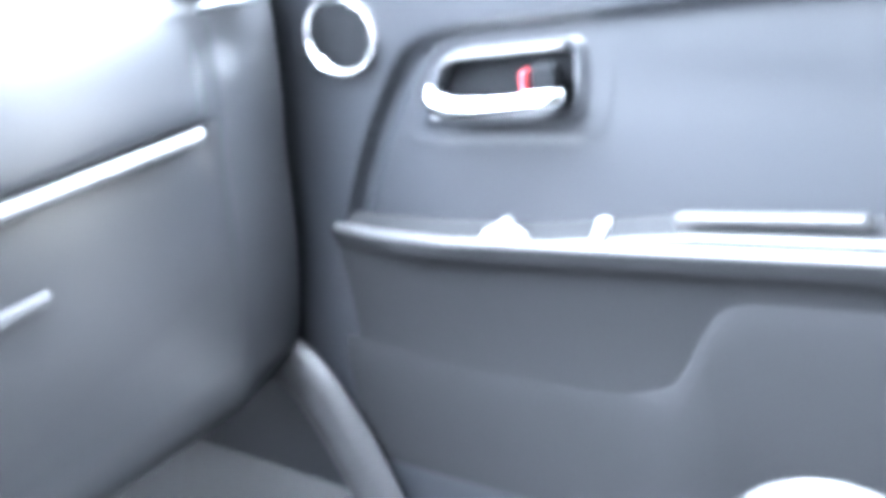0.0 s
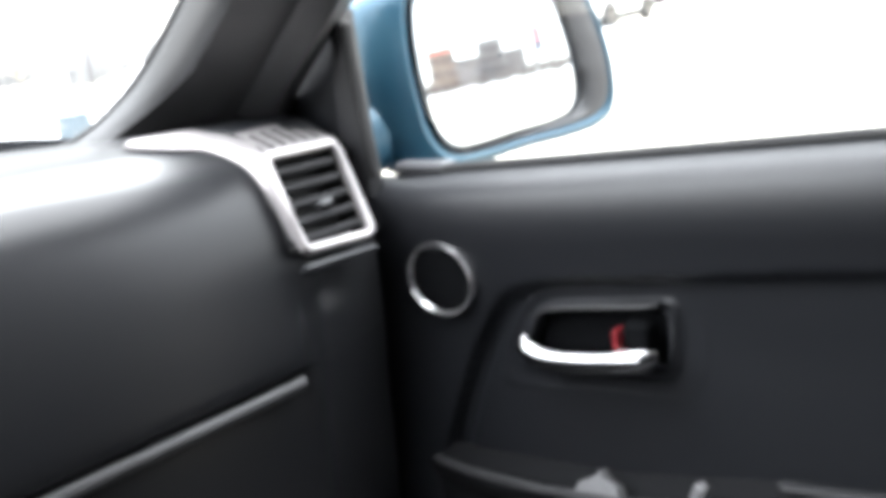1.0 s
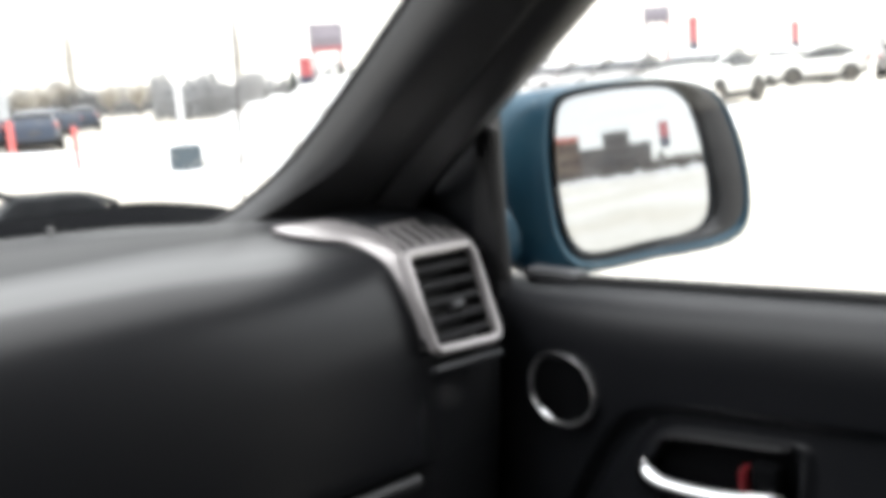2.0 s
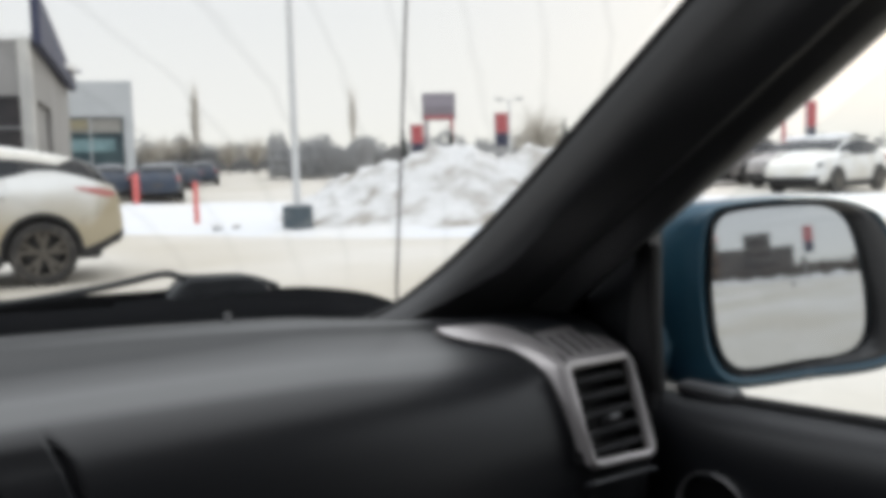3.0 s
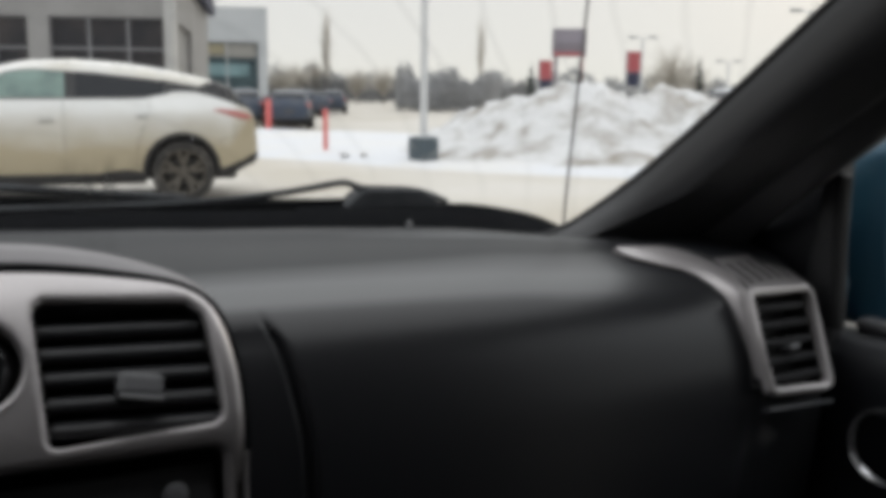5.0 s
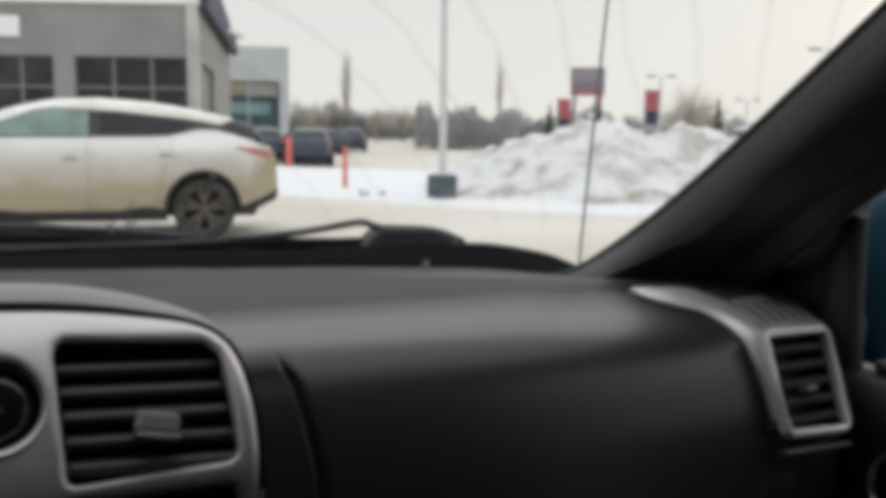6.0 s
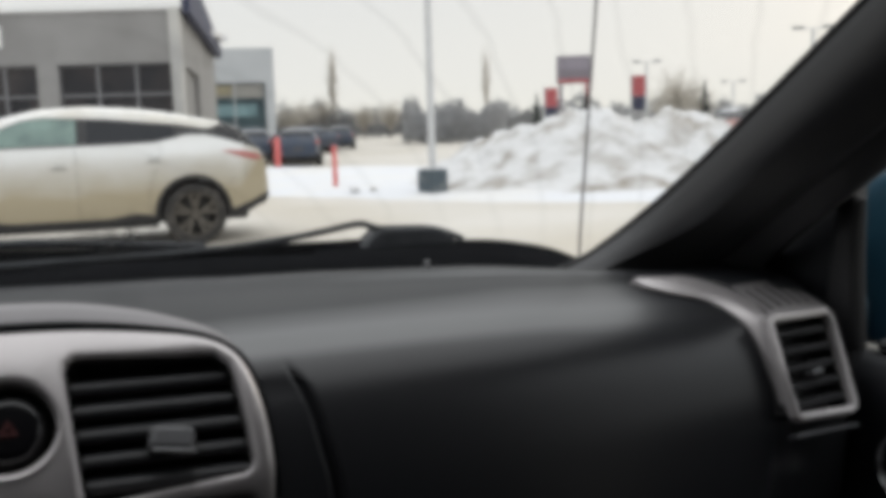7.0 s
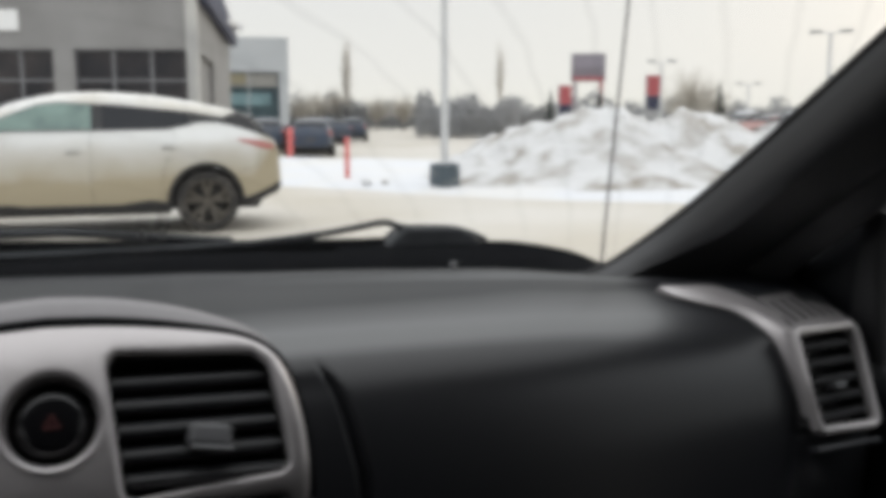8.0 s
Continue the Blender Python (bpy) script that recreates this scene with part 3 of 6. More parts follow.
    fr = part("vent_surround", place(plate([outer, inner], 0.008, 0.0028), va), SILVER, dash, "satin silver vent surround", True)
    part("vent_box", place(box(0.086, 0.080, 0.004, (0.001, 0, -0.031)), va), BLACK, fr)
    part("vent_liner", place(grid([[(x * k, y * k, z) for x, y in inner] for k, z in ((1.03, -0.004), (1.02, -0.008), (0.98, -0.030))], close=True), va), BLACK, fr)
    for i in range(5):
        part("slat", place(box(0.0700, 0.0062, 0.017, (0, 0, 0), 0.0026, 3), va @ pose(-0.0034 + 0.0020 * i, -0.0245 + 0.0130 * i, -0.014, 12, 0, -3.6)), DARKSLAT, fr)
    part("tab", place(box(0.014, 0.005, 0.012, (0.001, -0.005, -0.006), 0.002), va), GREYTAB, fr, "pale vent tab")
    part("vent_lip", place(box(0.078, 0.0045, 0.010, (0, 0, 0), 0.002), va @ pose(-0.012, -0.0470, -0.005, 0, 0, -6)), PANEL, dash)
    # demister grille on top of the cap
    cap = smooth_line([(0, 0.768, 1.2325), (0, 0.752, 1.2310), (0, 0.735, 1.2282), (0, 0.716, 1.2225), (0, 0.700, 1.2175), (0, 0.686, 1.212)], 4)
    across = ((0.646, -0.004), (0.650, 0.002), (0.690, 0.0015), (0.725, -0.0005), (0.738, -0.0035), (0.745, -0.008), (0.749, -0.016))

    def strip(line):
        return grid([[Vector((x, p.y + 0.30 * max(0, x - 0.655), p.z + dz)) for p in line] for x, dz in across])
    part("cap_back", strip(cap[:9]), PANEL, dash, "charcoal rear of the end cap", True)
    gr = part("demister_grille", strip(cap[8:]), SILVER, dash, "satin silver demister grille", True)
    for i in range(5):
        x = 0.669 + 0.0128 * i
        part("slot", tube([(x, p.y + 0.30 * max(0, x - 0.655), p.z + 0.0016 - 0.07 * max(0, x - 0.69)) for p in cap[10:18]], 0.0017, 8, 0.5), RUBBER, gr, "dark slot")
    part("cap_seam", tube([(0.6565, p.y + 0.0005, p.z + 0.0021) for p in cap[4:19]], 0.0014, 8), RUBBER, dash, "dark joint beside the grille")

    # centre stack: domed bezel with two vents and the hazard switch
    ca = axes((MID, 0.600, 1.225), (1, 0, 0), (0, 0.4695, 0.8829))
    half = [(0.0, 0.0547), (0.030, 0.0530), (0.065, 0.0485), (0.0935, 0.0420), (0.108, 0.030), (0.1145, 0.006), (0.1162, -0.016), (0.1158, -0.040), (0.1152, -0.060), (0.115, -0.16)]
    pts = [tuple(p)[:2] for p in smooth_line([(x, y, 0) for x, y in half], 4)]
    outline = pts + [(-x, y) for x, y in pts[::-1][:-1]]
    vent = [(0.0260, 0.0335), (0.0272, 0.0375), (0.0310, 0.0392), (0.055, 0.0371), (0.0945, 0.0342), (0.1010, 0.0290), (0.1030, 0.0230), (0.1055, 0.0005), (0.1067, -0.018), (0.1055, -0.0225), (0.1020, -0.0248), (0.0713, -0.0263), (0.0338, -0.0282), (0.0312, -0.0272), (0.0300, -0.0245)]

    def dome(bm):
        for v in bm.verts:
            y = max(v.co.y, -0.07)
            v.co.z -= 4.1 * y * y + 5.0 * min(0.0, y + 0.018) ** 2
            v.co.y += 2.0 * y * y
        return bm
    radio = rrect(0.212, 0.095, 0.006, 4, 0.0, -0.0837)
    cuts = [vent, [(-x, y) for x, y in vent[::-1]], circle(0.0200, 40, 0.001, 0.0125)]
    bz = part("centre_bezel", place(dome(plate([outline, *cuts, radio], 0.012, 0.0035)), ca), SILVER, dash, "satin silver centre stack bezel", True)
    part("radio_panel", place(box(0.205, 0.100, 0.006, (0, -0.090, -0.026), 0.002), ca), BLACK, bz, "black lower control panel")
    part("knob", place(cyl(0.0056, 0.012, 24, None, 0.002), ca @ pose(0.083, -0.0535, -0.019)), GREYTAB, bz, "", True)
    for sx in (1, -1):
        part("vent_box", place(box(0.080, 0.062, 0.004, (sx * 0.066, 0.005, -0.042)), ca), BLACK, bz)
        ring = [[Vector((sx * (0.066 + (x - 0.066) * k), 0.005 + (y - 0.005) * k, z - 4.1 * y * y)) for x, y in vent] for k, z in ((1.012, -0.004), (1.0, -0.010), (0.96, -0.042))]
        part("vent_liner", place(grid(ring, close=True), ca), BLACK, bz)
        for i in range(5):
            y = -0.0175 + 0.0118 * i
            part("slat", place(box(0.0775, 0.0068, 0.020, (0, 0, 0), 0.0030, 3), ca @ pose(sx * (0.0688 - 0.0011 * i), y, -0.017 - 4.1 * max(0, y) ** 2, 24, 0, sx * -2.5)), SLAT, bz)
        part("tab", place(box(0.0212, 0.0125, 0.012, (0, 0, 0), 0.003), ca @ pose(sx * 0.0702, -0.0030, -0.007, -10, 0, -11)), GREYTAB, bz, "grey vent tab")
        part("tab_lip", place(box(0.020, 0.0018, 0.004, (0, 0, 0), 0.0007), ca @ pose(sx * 0.0702, -0.0089, -0.0005, -10, 0, -11)), PALE, bz, "paler lower edge of the tab")
    rows = [[(0.001 + r * math.cos(a), 0.0125 + r * math.sin(a), z) for a in (2 * math.pi * i / 40 for i in range(40))] for r, z in ((0.0236, -0.003), (0.0228, 0.0010), (0.0212, 0.0004), (0.0200, -0.003), (0.0193, -0.0095), (0.0191, -0.014))]
    part("switch_ring", place(grid(rows, close=True), ca), SILVER, bz, "silver dished switch ring", True)
    hz = part("hazard_switch", place(cyl(0.0190, 0.012, 40, 0.0140, 0.003), ca @ pose(0.001, 0.0125, -0.009)), GLOSSBLACK, bz, "gloss black hazard light switch", True)
    tri = plate([[(-0.0042, -0.0032), (0.0042, -0.0032), (0, 0.0042)], [(-0.0018, -0.0018), (0.0018, -0.0018), (0, 0.0017)]], 0.001)
    part("triangle", place(tri, ca @ pose(0.001, 0.0125, -0.0022)), DIMRED, bz, "dull red triangle mark")
    # brow over the bezel, running back into the dash top
    rise = [(p.x, p.y) for p in smooth_line([(0.0, 0.0205, 0), (0.030, 0.0198, 0), (0.060, 0.0172, 0), (0.088, 0.0122, 0), (0.106, 0.0075, 0), (0.1145, 0.0045, 0), (0.13, 0.0035, 0)], 6)]
    rows = []
    for share, back, sink in ((0.02, -0.014, 0.0), (0.14, -0.0075, 0.0), (0.30, -0.0060, 0.0), (0.65, -0.010, 0.0), (1.0, -0.020, 0.0), (1.05, -0.040, 0.0), (0.95, -0.075, 0.002), (0.6, -0.12, 0.006), (0.2, -0.17, 0.010)):
        row = []
        for x, y in [(-a, b) for a, b in pts[::-1][:-1]] + pts:
            grow = share * lerp_table(rise, abs(x))
            d = Vector((x, y + 0.06, 0))
            d = d.normalized() if y > -0.02 else Vector((math.copysign(1, x), 0, 0))
            yy = max(y, -0.07)
            row.append(ca @ Vector((x + d.x * grow, y + 2.0 * yy * yy + d.y * grow - sink, back - 4.1 * yy * yy)))
        rows.append(row)
    part("brow_gap", tube([p + Vector((0, -0.001, 0.0)) for p in rows[1][8:-8]], 0.0030, 8), COWL, dash, "black joint round the bezel", True)
    part("brow", grid(rows[1:]), BROW, dash, "dark grey hood round the centre stack", True)
    return dash


build_dashboard()


# ---- passenger door ----
DOOR = axes((0.772, 0.60, 1.05), (0.1, -0.995, 0), (0, 0, 1))


def build_door():
    door = thing("passenger_door", "closed charcoal plastic passenger door with chrome lever", "door")

    us = [-0.40, -0.30, -0.22, -0.16, -0.14, -0.12, -0.09, -0.05, 0, 0.05, 0.1, 0.2, 0.3, 0.4, 0.47]
    section = [(0.110, -0.030), (0.119, -0.0265), (0.1210, -0.021), (0.1178, -0.012), (0.1130, -0.0035), (0.1060, 0.0035), (0.0970, 0.0075), (0.086, 0.0092), (0.074, 0.0088), (0.060, 0.0068), (0.045, 0.0040), (0.03, 0.0018), (0.015, 0.0005), (0.00, 0.0), (-0.02, 0.0), (-0.04, 0.0), (-0.06, 0.0), (-0.08, 0.0), (-0.10, 0.0), (-0.14, 0.0), (-0.20, 0.0), (-0.30, 0.004), (-0.42, 0.006)]
    # groove round the inset
    curve = [(0.50, 0.082), (0.38, 0.076), (0.283, 0.071), (0.164, 0.059), (0.068, 0.050), (0.020, 0.036), (-0.014, 0.000), (-0.048, -0.060), (-0.078, -0.130), (-0.105, -0.20)]
    track = np.array([(p.x, p.y) for p in smooth_line([(x, y, 0) for x, y in curve], 24)])
    rows = []
    for i in range(249):
        u = -0.40 + 0.0035 * i
        row = []
        for p in smooth_line([(u, v + 0.058 * (u + 0.09) * max(0.0, min(1.0, (v - 0.03) / 0.03)), n) for v, n in section], 9):
            away = np.hypot(track[:, 0] - u, track[:, 1] - p.y)
            q = min(max(int(np.argmin(away)), 1), len(track) - 2)
            d = track[q + 1] - track[q - 1]
            gap = float(away[q])
            if d[0] * (p.y - track[q, 1]) - d[1] * (u - track[q, 0]) < 0:
                gap = -gap
            # the inset lies under the lip of the outer panel and swells back
            left = max(0.0, min(1.0, (0.035 - u) / 0.05))
            broad = 0.0016 + 0.0034 * max(0.0, min(1.0, (0.05 - u) / 0.08))
            sink = 1 / (1 + math.exp(-(gap - 2 * broad) / broad)) * (0.0040 + 0.0045 * math.exp(-max(gap, 0.0) / 0.06)) + left * 0.012 / (1 + math.exp(-gap / 0.0010)) * math.exp(-(max(gap, 0.0) / 0.015) ** 4)
            pit = max(0.0, min(1.0, (u - 0.026) / 0.006, (0.142 - u) / 0.006)) * max(0.0, min(1.0, (p.y + 0.022) / 0.005, (0.031 - p.y) / 0.005))
            p.z -= 0.020 * pit
            p.z -= sink * max(0.0, min(1.0, (p.y + 0.20) / 0.08))
            row.append(p)
        rows.append(row)
    part("panel", place(grid(rows), DOOR), PANEL, door, smooth=True)
    part("window_seal", place(tube([(u, 0.1225 + 0.058 * (u + 0.09), -0.0225) for u in (-0.078, 0.1, 0.3, 0.47)], 0.0048, 8), DOOR), RUBBER, door, "black rubber window seal", True)
    part("skin", place(grid([[(u, v, n) for v, n in ((0.118 + 0.058 * (u + 0.09), -0.030), (0.10, -0.075), (-0.15, -0.08), (-0.45, -0.07))] for u in us if u < -0.04]), DOOR), BLUE, door, "blue painted outer skin")
    # speaker with chrome ring
    rings = [[(r * math.cos(a) - 0.044, r * math.sin(a) * 0.92 + 0.043, z + 0.0045) for a in (2 * math.pi * i / 40 for i in range(40))] for r, z in ((0.0338, -0.008), (0.0336, 0.003), (0.0322, 0.0060), (0.0300, 0.0048), (0.0284, 0.0015), (0.0282, -0.006))]
    sp = part("speaker_ring", place(grid(rings, close=True), DOOR), SATIN, door, "chrome ring round the small speaker", True)
    part("speaker_mesh", place(cyl(0.0290, 0.010, 36), DOOR @ pose(-0.044, 0.043, 0.0025) @ Matrix.Diagonal((1, 0.92, 1, 1))), COWL, sp, "black speaker cloth")
    # handle bezel, recess and lever
    outer_loop = [(-0.0064, -0.0404), (-0.0066, -0.026), (0.0133, 0.0092), (0.0297, 0.0287), (0.0488, 0.0381), (0.1034, 0.0445), (0.1540, 0.0500), (0.1690, 0.0450), (0.1735, 0.024), (0.1700, -0.0123), (0.1630, -0.0285), (0.1430, -0.0345), (0.0739, -0.0397), (0.0089, -0.0478)]
    inner_loop = [(0.0230, -0.0165), (0.0265, -0.0080), (0.0330, 0.0040), (0.0420, 0.0199), (0.0547, 0.0275), (0.1022, 0.0338), (0.1400, 0.0380), (0.1475, 0.0325), (0.1470, 0.0143), (0.1440, -0.0040), (0.1400, -0.0120), (0.1300, -0.0150), (0.0745, -0.0200), (0.0290, -0.0210)]

    def even(loop, count=72):
        pts = [Vector((x, y, 0)) for x, y in loop]
        line = smooth_line([pts[-1]] + pts + pts[:2], 6)[6:-6]
        runs = np.concatenate([[0.0], np.cumsum([(q - p).length for p, q in zip(line, line[1:])])])
        want = np.linspace(0, runs[-1], count, endpoint=False)
        return [Vector((float(np.interp(d, runs, [p.x for p in line])), float(np.interp(d, runs, [p.y for p in line])), 0)) for d in want]
    wide_loop, slim_loop = even(outer_loop), even(inner_loop)
    rows = [[p.lerp(q, f) + Vector((0, 0, z)) for p, q in zip(wide_loop, slim_loop)] for f, z in ((-0.10, -0.0115), (0.0, -0.0058), (0.12, -0.0046), (0.30, -0.0058), (0.62, -0.0060), (0.80, -0.0036), (0.92, -0.0010), (1.0, -0.0012), (1.08, -0.0040), (1.12, -0.018))]
    hb = part("handle_bezel", place(grid(rows, close=True), DOOR), PANEL, door, smooth=True)
    part("recess", place(box(0.134, 0.078, 0.004, (0.080, -0.001, -0.0150)), DOOR), COWL, hb)
    bar = smooth_line([(0.034, 0.006, 0.012), (0.040, -0.002, 0.016), (0.058, -0.0065, 0.018), (0.092, -0.0045, 0.018), (0.126, 0.001, 0.017), (0.142, 0.005, 0.010)], 5)
    part("lever", place(tube(bar, 0.006, 12, 0.95, [0.0044 + 0.0040 * min(1, 6 * min(i, len(bar) - 1 - i) / len(bar)) for i in range(len(bar))]), DOOR), CHROME, hb, "chrome door lever", True)
    # the rim's highlight is put into its lighter grey
    part("upper_rim", place(tube(smooth_line([(0.038, 0.016, 0.0020), (0.053, 0.0265, 0.0030), (0.100, 0.0325, 0.0030), (0.128, 0.0352, 0.0028), (0.139, 0.0362, -0.0010)], 4), 0.0026, 8), DOOR), LIP, hb, "upper rim in lighter grey for its highlight", True)
    part("lock_tab", place(box(0.020, 0.026, 0.014, (0.126, 0.012, 0.004), 0.004), DOOR), COWL, hb)
    part("lock_mark", place(box(0.004, 0.020, 0.012, (0.1140, 0.011, 0.011), 0.0012), DOOR), RED, hb, "red unlocked mark")
    # armrest with rounded edge, switches and pull slot
    def arm(u):
        t = max(0.0, min(1.0, (u + 0.075) / 0.25))
        reach = 0.010 + 0.022 * min(1.0, t * 3)
        v0 = -0.114 + 0.095 * (u + 0.075)
        lip = 0.011 * max(0.0, min(1.0, (u - 0.11) / 0.12))
        return [(u, v0 + 0.002 + lip, -0.008), (u, v0 - 0.010 + lip, 0.004), (u, v0 - 0.013 + lip, reach * 0.5), (u, v0 - 0.007 + lip, reach * 0.92), (u, v0 - 0.004, reach + 0.006), (u, v0 - 0.012, reach + 0.005), (u, v0 - 0.022, reach), (u, v0 - 0.030, reach * 0.74), (u, v0 - 0.060, reach * 0.48), (u, v0 - 0.110, reach * 0.22), (u, v0 - 0.150, 0.004), (u, v0 - 0.165, -0.008)]
    ar = part("armrest", place(grid([smooth_line(arm(u), 3) for u in (-0.080, -0.070, -0.05, 0, 0.05, 0.1, 0.15, 0.2, 0.3, 0.4, 0.46)]), DOOR), ARM, door, "charcoal armrest with a lighter edge for its shine", True)
    # strips lighter than the armrest draw the shine on its edge
    part("edge_strip", place(tube([(u, arm(u)[4][1] + 0.002, arm(u)[4][2] - 0.0002) for u in (-0.072, -0.03, 0.05, 0.15, 0.3, 0.46)], 0.0036, 8), DOOR), STRIP, ar, "edge strip in lighter grey for its shine", True)
    part("upper_strip", place(tube([(u, arm(u)[3][1] + 0.001, arm(u)[3][2] + 0.001) for u in (0.12, 0.16, 0.20, 0.24, 0.3, 0.38, 0.46)], 0.0024, 8), DOOR), STRIP, ar, "upper edge strip in lighter grey for its shine", True)
    sw = [(-0.020, -0.008), (0.020, -0.008), (0.016, 0.000), (0.006, 0.005), (0.002, 0.011), (-0.004, 0.005), (-0.015, 0.000)]
    part("window_switch", place(plate([sw], 0.010, 0.002), DOOR @ pose(0.094, -0.094, 0.030, -20, 0, 3)), PALE, door, "pale worn window switch")
    part("lock_switch", place(box(0.009, 0.022, 0.010, (0, 0, 0), 0.003), DOOR @ pose(0.172, -0.084, 0.030, 0, 0, -22)), PALE, door, "pale worn lock switch")
    part("pull_slot", place(box(0.125, 0.020, 0.010, (0, 0, 0), 0.004), DOOR @ pose(0.275, -0.082, -0.001, 0, 0, 5)), BLACK, door)
    # lighter grey here gives the lip its shine
    part("pull_lip", place(box(0.115, 0.006, 0.010, (0, 0, 0), 0.0025), DOOR @ pose(0.278, -0.068, 0.012, 0, 0, 6)), LIP, door, "lip of the pull slot, lighter grey for its shine")
    # map pocket low on the door
    pk = [(-0.095, -0.2365), (0.047, -0.230), (0.172, -0.2245), (0.206, -0.220), (0.222, -0.199), (0.2375, -0.162), (0.250, -0.141), (0.266, -0.1285), (0.295, -0.1235), (0.45, -0.111)]
    pl = smooth_line([(x, y, 0) for x, y in pk], 4)

    def rise(u):
        return 0.015 * max(0.0, min(1.0, (u - 0.18) / 0.06))
    rows = [[p + Vector((0, 0.004, -0.008)), p + Vector((0, 0.003, 0.002 + rise(p.x))), p + Vector((0, -0.003, 0.0045 + rise(p.x))), p + Vector((0, -0.007, 0.0055 + rise(p.x))), p + Vector((0.0, -0.03, 0.006 + rise(p.x))), p + Vector((0.01, -0.16, 0.005))] for p in pl]
    # vinyl duller than the panel stands in for shade on the lower door
    part("map_pocket", place(grid(rows), DOOR), ARM, door, smooth=True)
    part("pocket_speaker", place(cyl(0.085, 0.010, 40, 0.08, 0.003), DOOR @ pose(0.335, -0.345, 0.008)), GREYTAB, door, "grey round speaker cover", True)
    # black corner trim and the pane
    tri = plate([[(-0.137, 0.105), (-0.106, 0.108), (-0.106, 0.258), (-0.122, 0.244)]], 0.016, 0.003)
    part("corner_trim", place(tri, DOOR @ pose(0, 0, 0.008)), LIP, door)
    fill = plate([[(-0.128, 0.10), (-0.128, 0.262), (-0.20, 0.205), (-0.34, 0.08), (-0.34, -0.30), (-0.12, -0.30)]], 0.022)
    part("hinge_panel", place(fill, DOOR @ pose(0, 0, -0.002)), PANEL, door)
    part("mirror_foot", place(box(0.055, 0.010, 0.020, (-0.072, 0.126, -0.026), 0.004), DOOR), GREYTAB, door, "grey foot of the outside mirror")
    seal = smooth_line([(-0.100, 0.125, 0.004), (-0.103, 0.20, 0.006), (-0.100, 0.248, 0.010)], 4)
    part("glass_channel", place(tube(seal, 0.006, 8), DOOR), RUBBER, door, "black rubber glass channel", True)
    pane = part("pane", place(plate([[(-0.135, 0.10), (0.47, 0.13), (0.47, 0.62), (0.40, 0.62), (-0.03, 0.30), (-0.135, 0.235)]], 0.004), DOOR @ pose(0, 0, -0.024)), GLASS, door, "clear side window")
    pane.visible_shadow = False
    return door


build_door()

# pale curved seal strip low in the door gap
tagged(link_bm("trim_sill", place(tube(smooth_line([(-0.165, -0.262, 0.02), (-0.135, -0.285, 0.02), (-0.105, -0.335, 0.02), (-0.078, -0.40, 0.02), (-0.06, -0.47, 0.02)], 5), 0.032, 12, 0.4), DOOR), LIP, True), "grey scuffed kick trim in the door opening", "trim", kind="structure")


# ---- outside mirror, wiper, aerial ----
def build_mirror():
    mir = thing("side_mirror", "blue painted outside mirror with a dark inner rim", "mirror")
    ma = axes((0.921, 0.699, 1.249), (0.931, -0.365, 0), (0.0238, 0.0605, 1))
    glass_line = [(-0.075, -0.042), (-0.079, 0.0), (-0.0765, 0.043), (-0.068, 0.062), (-0.045, 0.068), (0.0, 0.070), (0.037, 0.0675), (0.059, 0.051), (0.072, 0.010), (0.080, -0.036), (0.073, -0.058), (0.048, -0.067), (0.010, -0.069), (-0.046, -0.073), (-0.066, -0.063)]
    gl = [tuple(p)[:2] for p in smooth_line([(x, y, 0) for x, y in glass_line + glass_line[:1]], 4)[:-1]]

    def ring(k, out_r, z, lift=0.0):
        res = []
        for x, y in gl:
            d = Vector((x, y, 0)).normalized()
            q = Vector((x * k, y * k, z)) + d * 0.004
            if x > 0.02:
                q.x += out_r * min(1, (x - 0.02) / 0.035) * (1 - 0.35 * max(0, y / 0.07) ** 2 - 0.25 * max(0, -y / 0.07) ** 2)
            q.y += lift - (0.010 * min(1.0, (k - 1.0) / 0.07) if k > 1.0 and y < -0.03 else 0.0)
            res.append(q)
        return res
    rim = [ring(0.985, 0, -0.004), ring(1.0, 0.002, 0.002), ring(1.01, 0.014, 0.006), ring(1.02, 0.026, 0.004)]
    part("housing_rim", place(grid(rim, close=True), ma), LIP, mir, "dark grey rim, broad on the outer side", True)

    def swell(r, left):
        return [q - Vector((left * min(1, max(0, (-0.02 - q.x) / 0.04)), 0, 0)) for q in r]
    shell = [ring(1.015, 0.0255, 0.003), swell(ring(1.04, 0.030, 0.006), 0.004), swell(ring(1.075, 0.032, 0.000), 0.012), swell(ring(1.095, 0.032, -0.014), 0.026), swell(ring(1.08, 0.026, -0.045), 0.040), swell(ring(0.95, 0.015, -0.085), 0.045), ring(0.6, 0, -0.108), ring(0.1, 0, -0.115)]
    part("housing", place(grid(shell, close=True), ma), BLUE, mir, smooth=True)
    dish = [[(x * k, y * k, 0.0075 - ((x * k + 0.0785) ** 2 + (y * k) ** 2) / 2.0) for x, y in gl] for k in (1.0, 0.9, 0.8, 0.7, 0.6, 0.5, 0.4, 0.3, 0.2, 0.1, 0.02)]
    part("mirror_glass", place(grid(dish, close=True), ma), MIRROR, mir, "convex mirror glass", True)
    lobe = smooth_line([(-0.075, -0.030, -0.045), (-0.105, -0.048, -0.045), (-0.135, -0.058, -0.042), (-0.170, -0.064, -0.038)], 5)
    part("arm", place(tube(lobe, 0.03, 16, 1.0, [0.036 - 0.008 * i / (len(lobe) - 1) for i in range(len(lobe))]), ma), BLUE, mir, smooth=True)
    return mir


build_mirror()


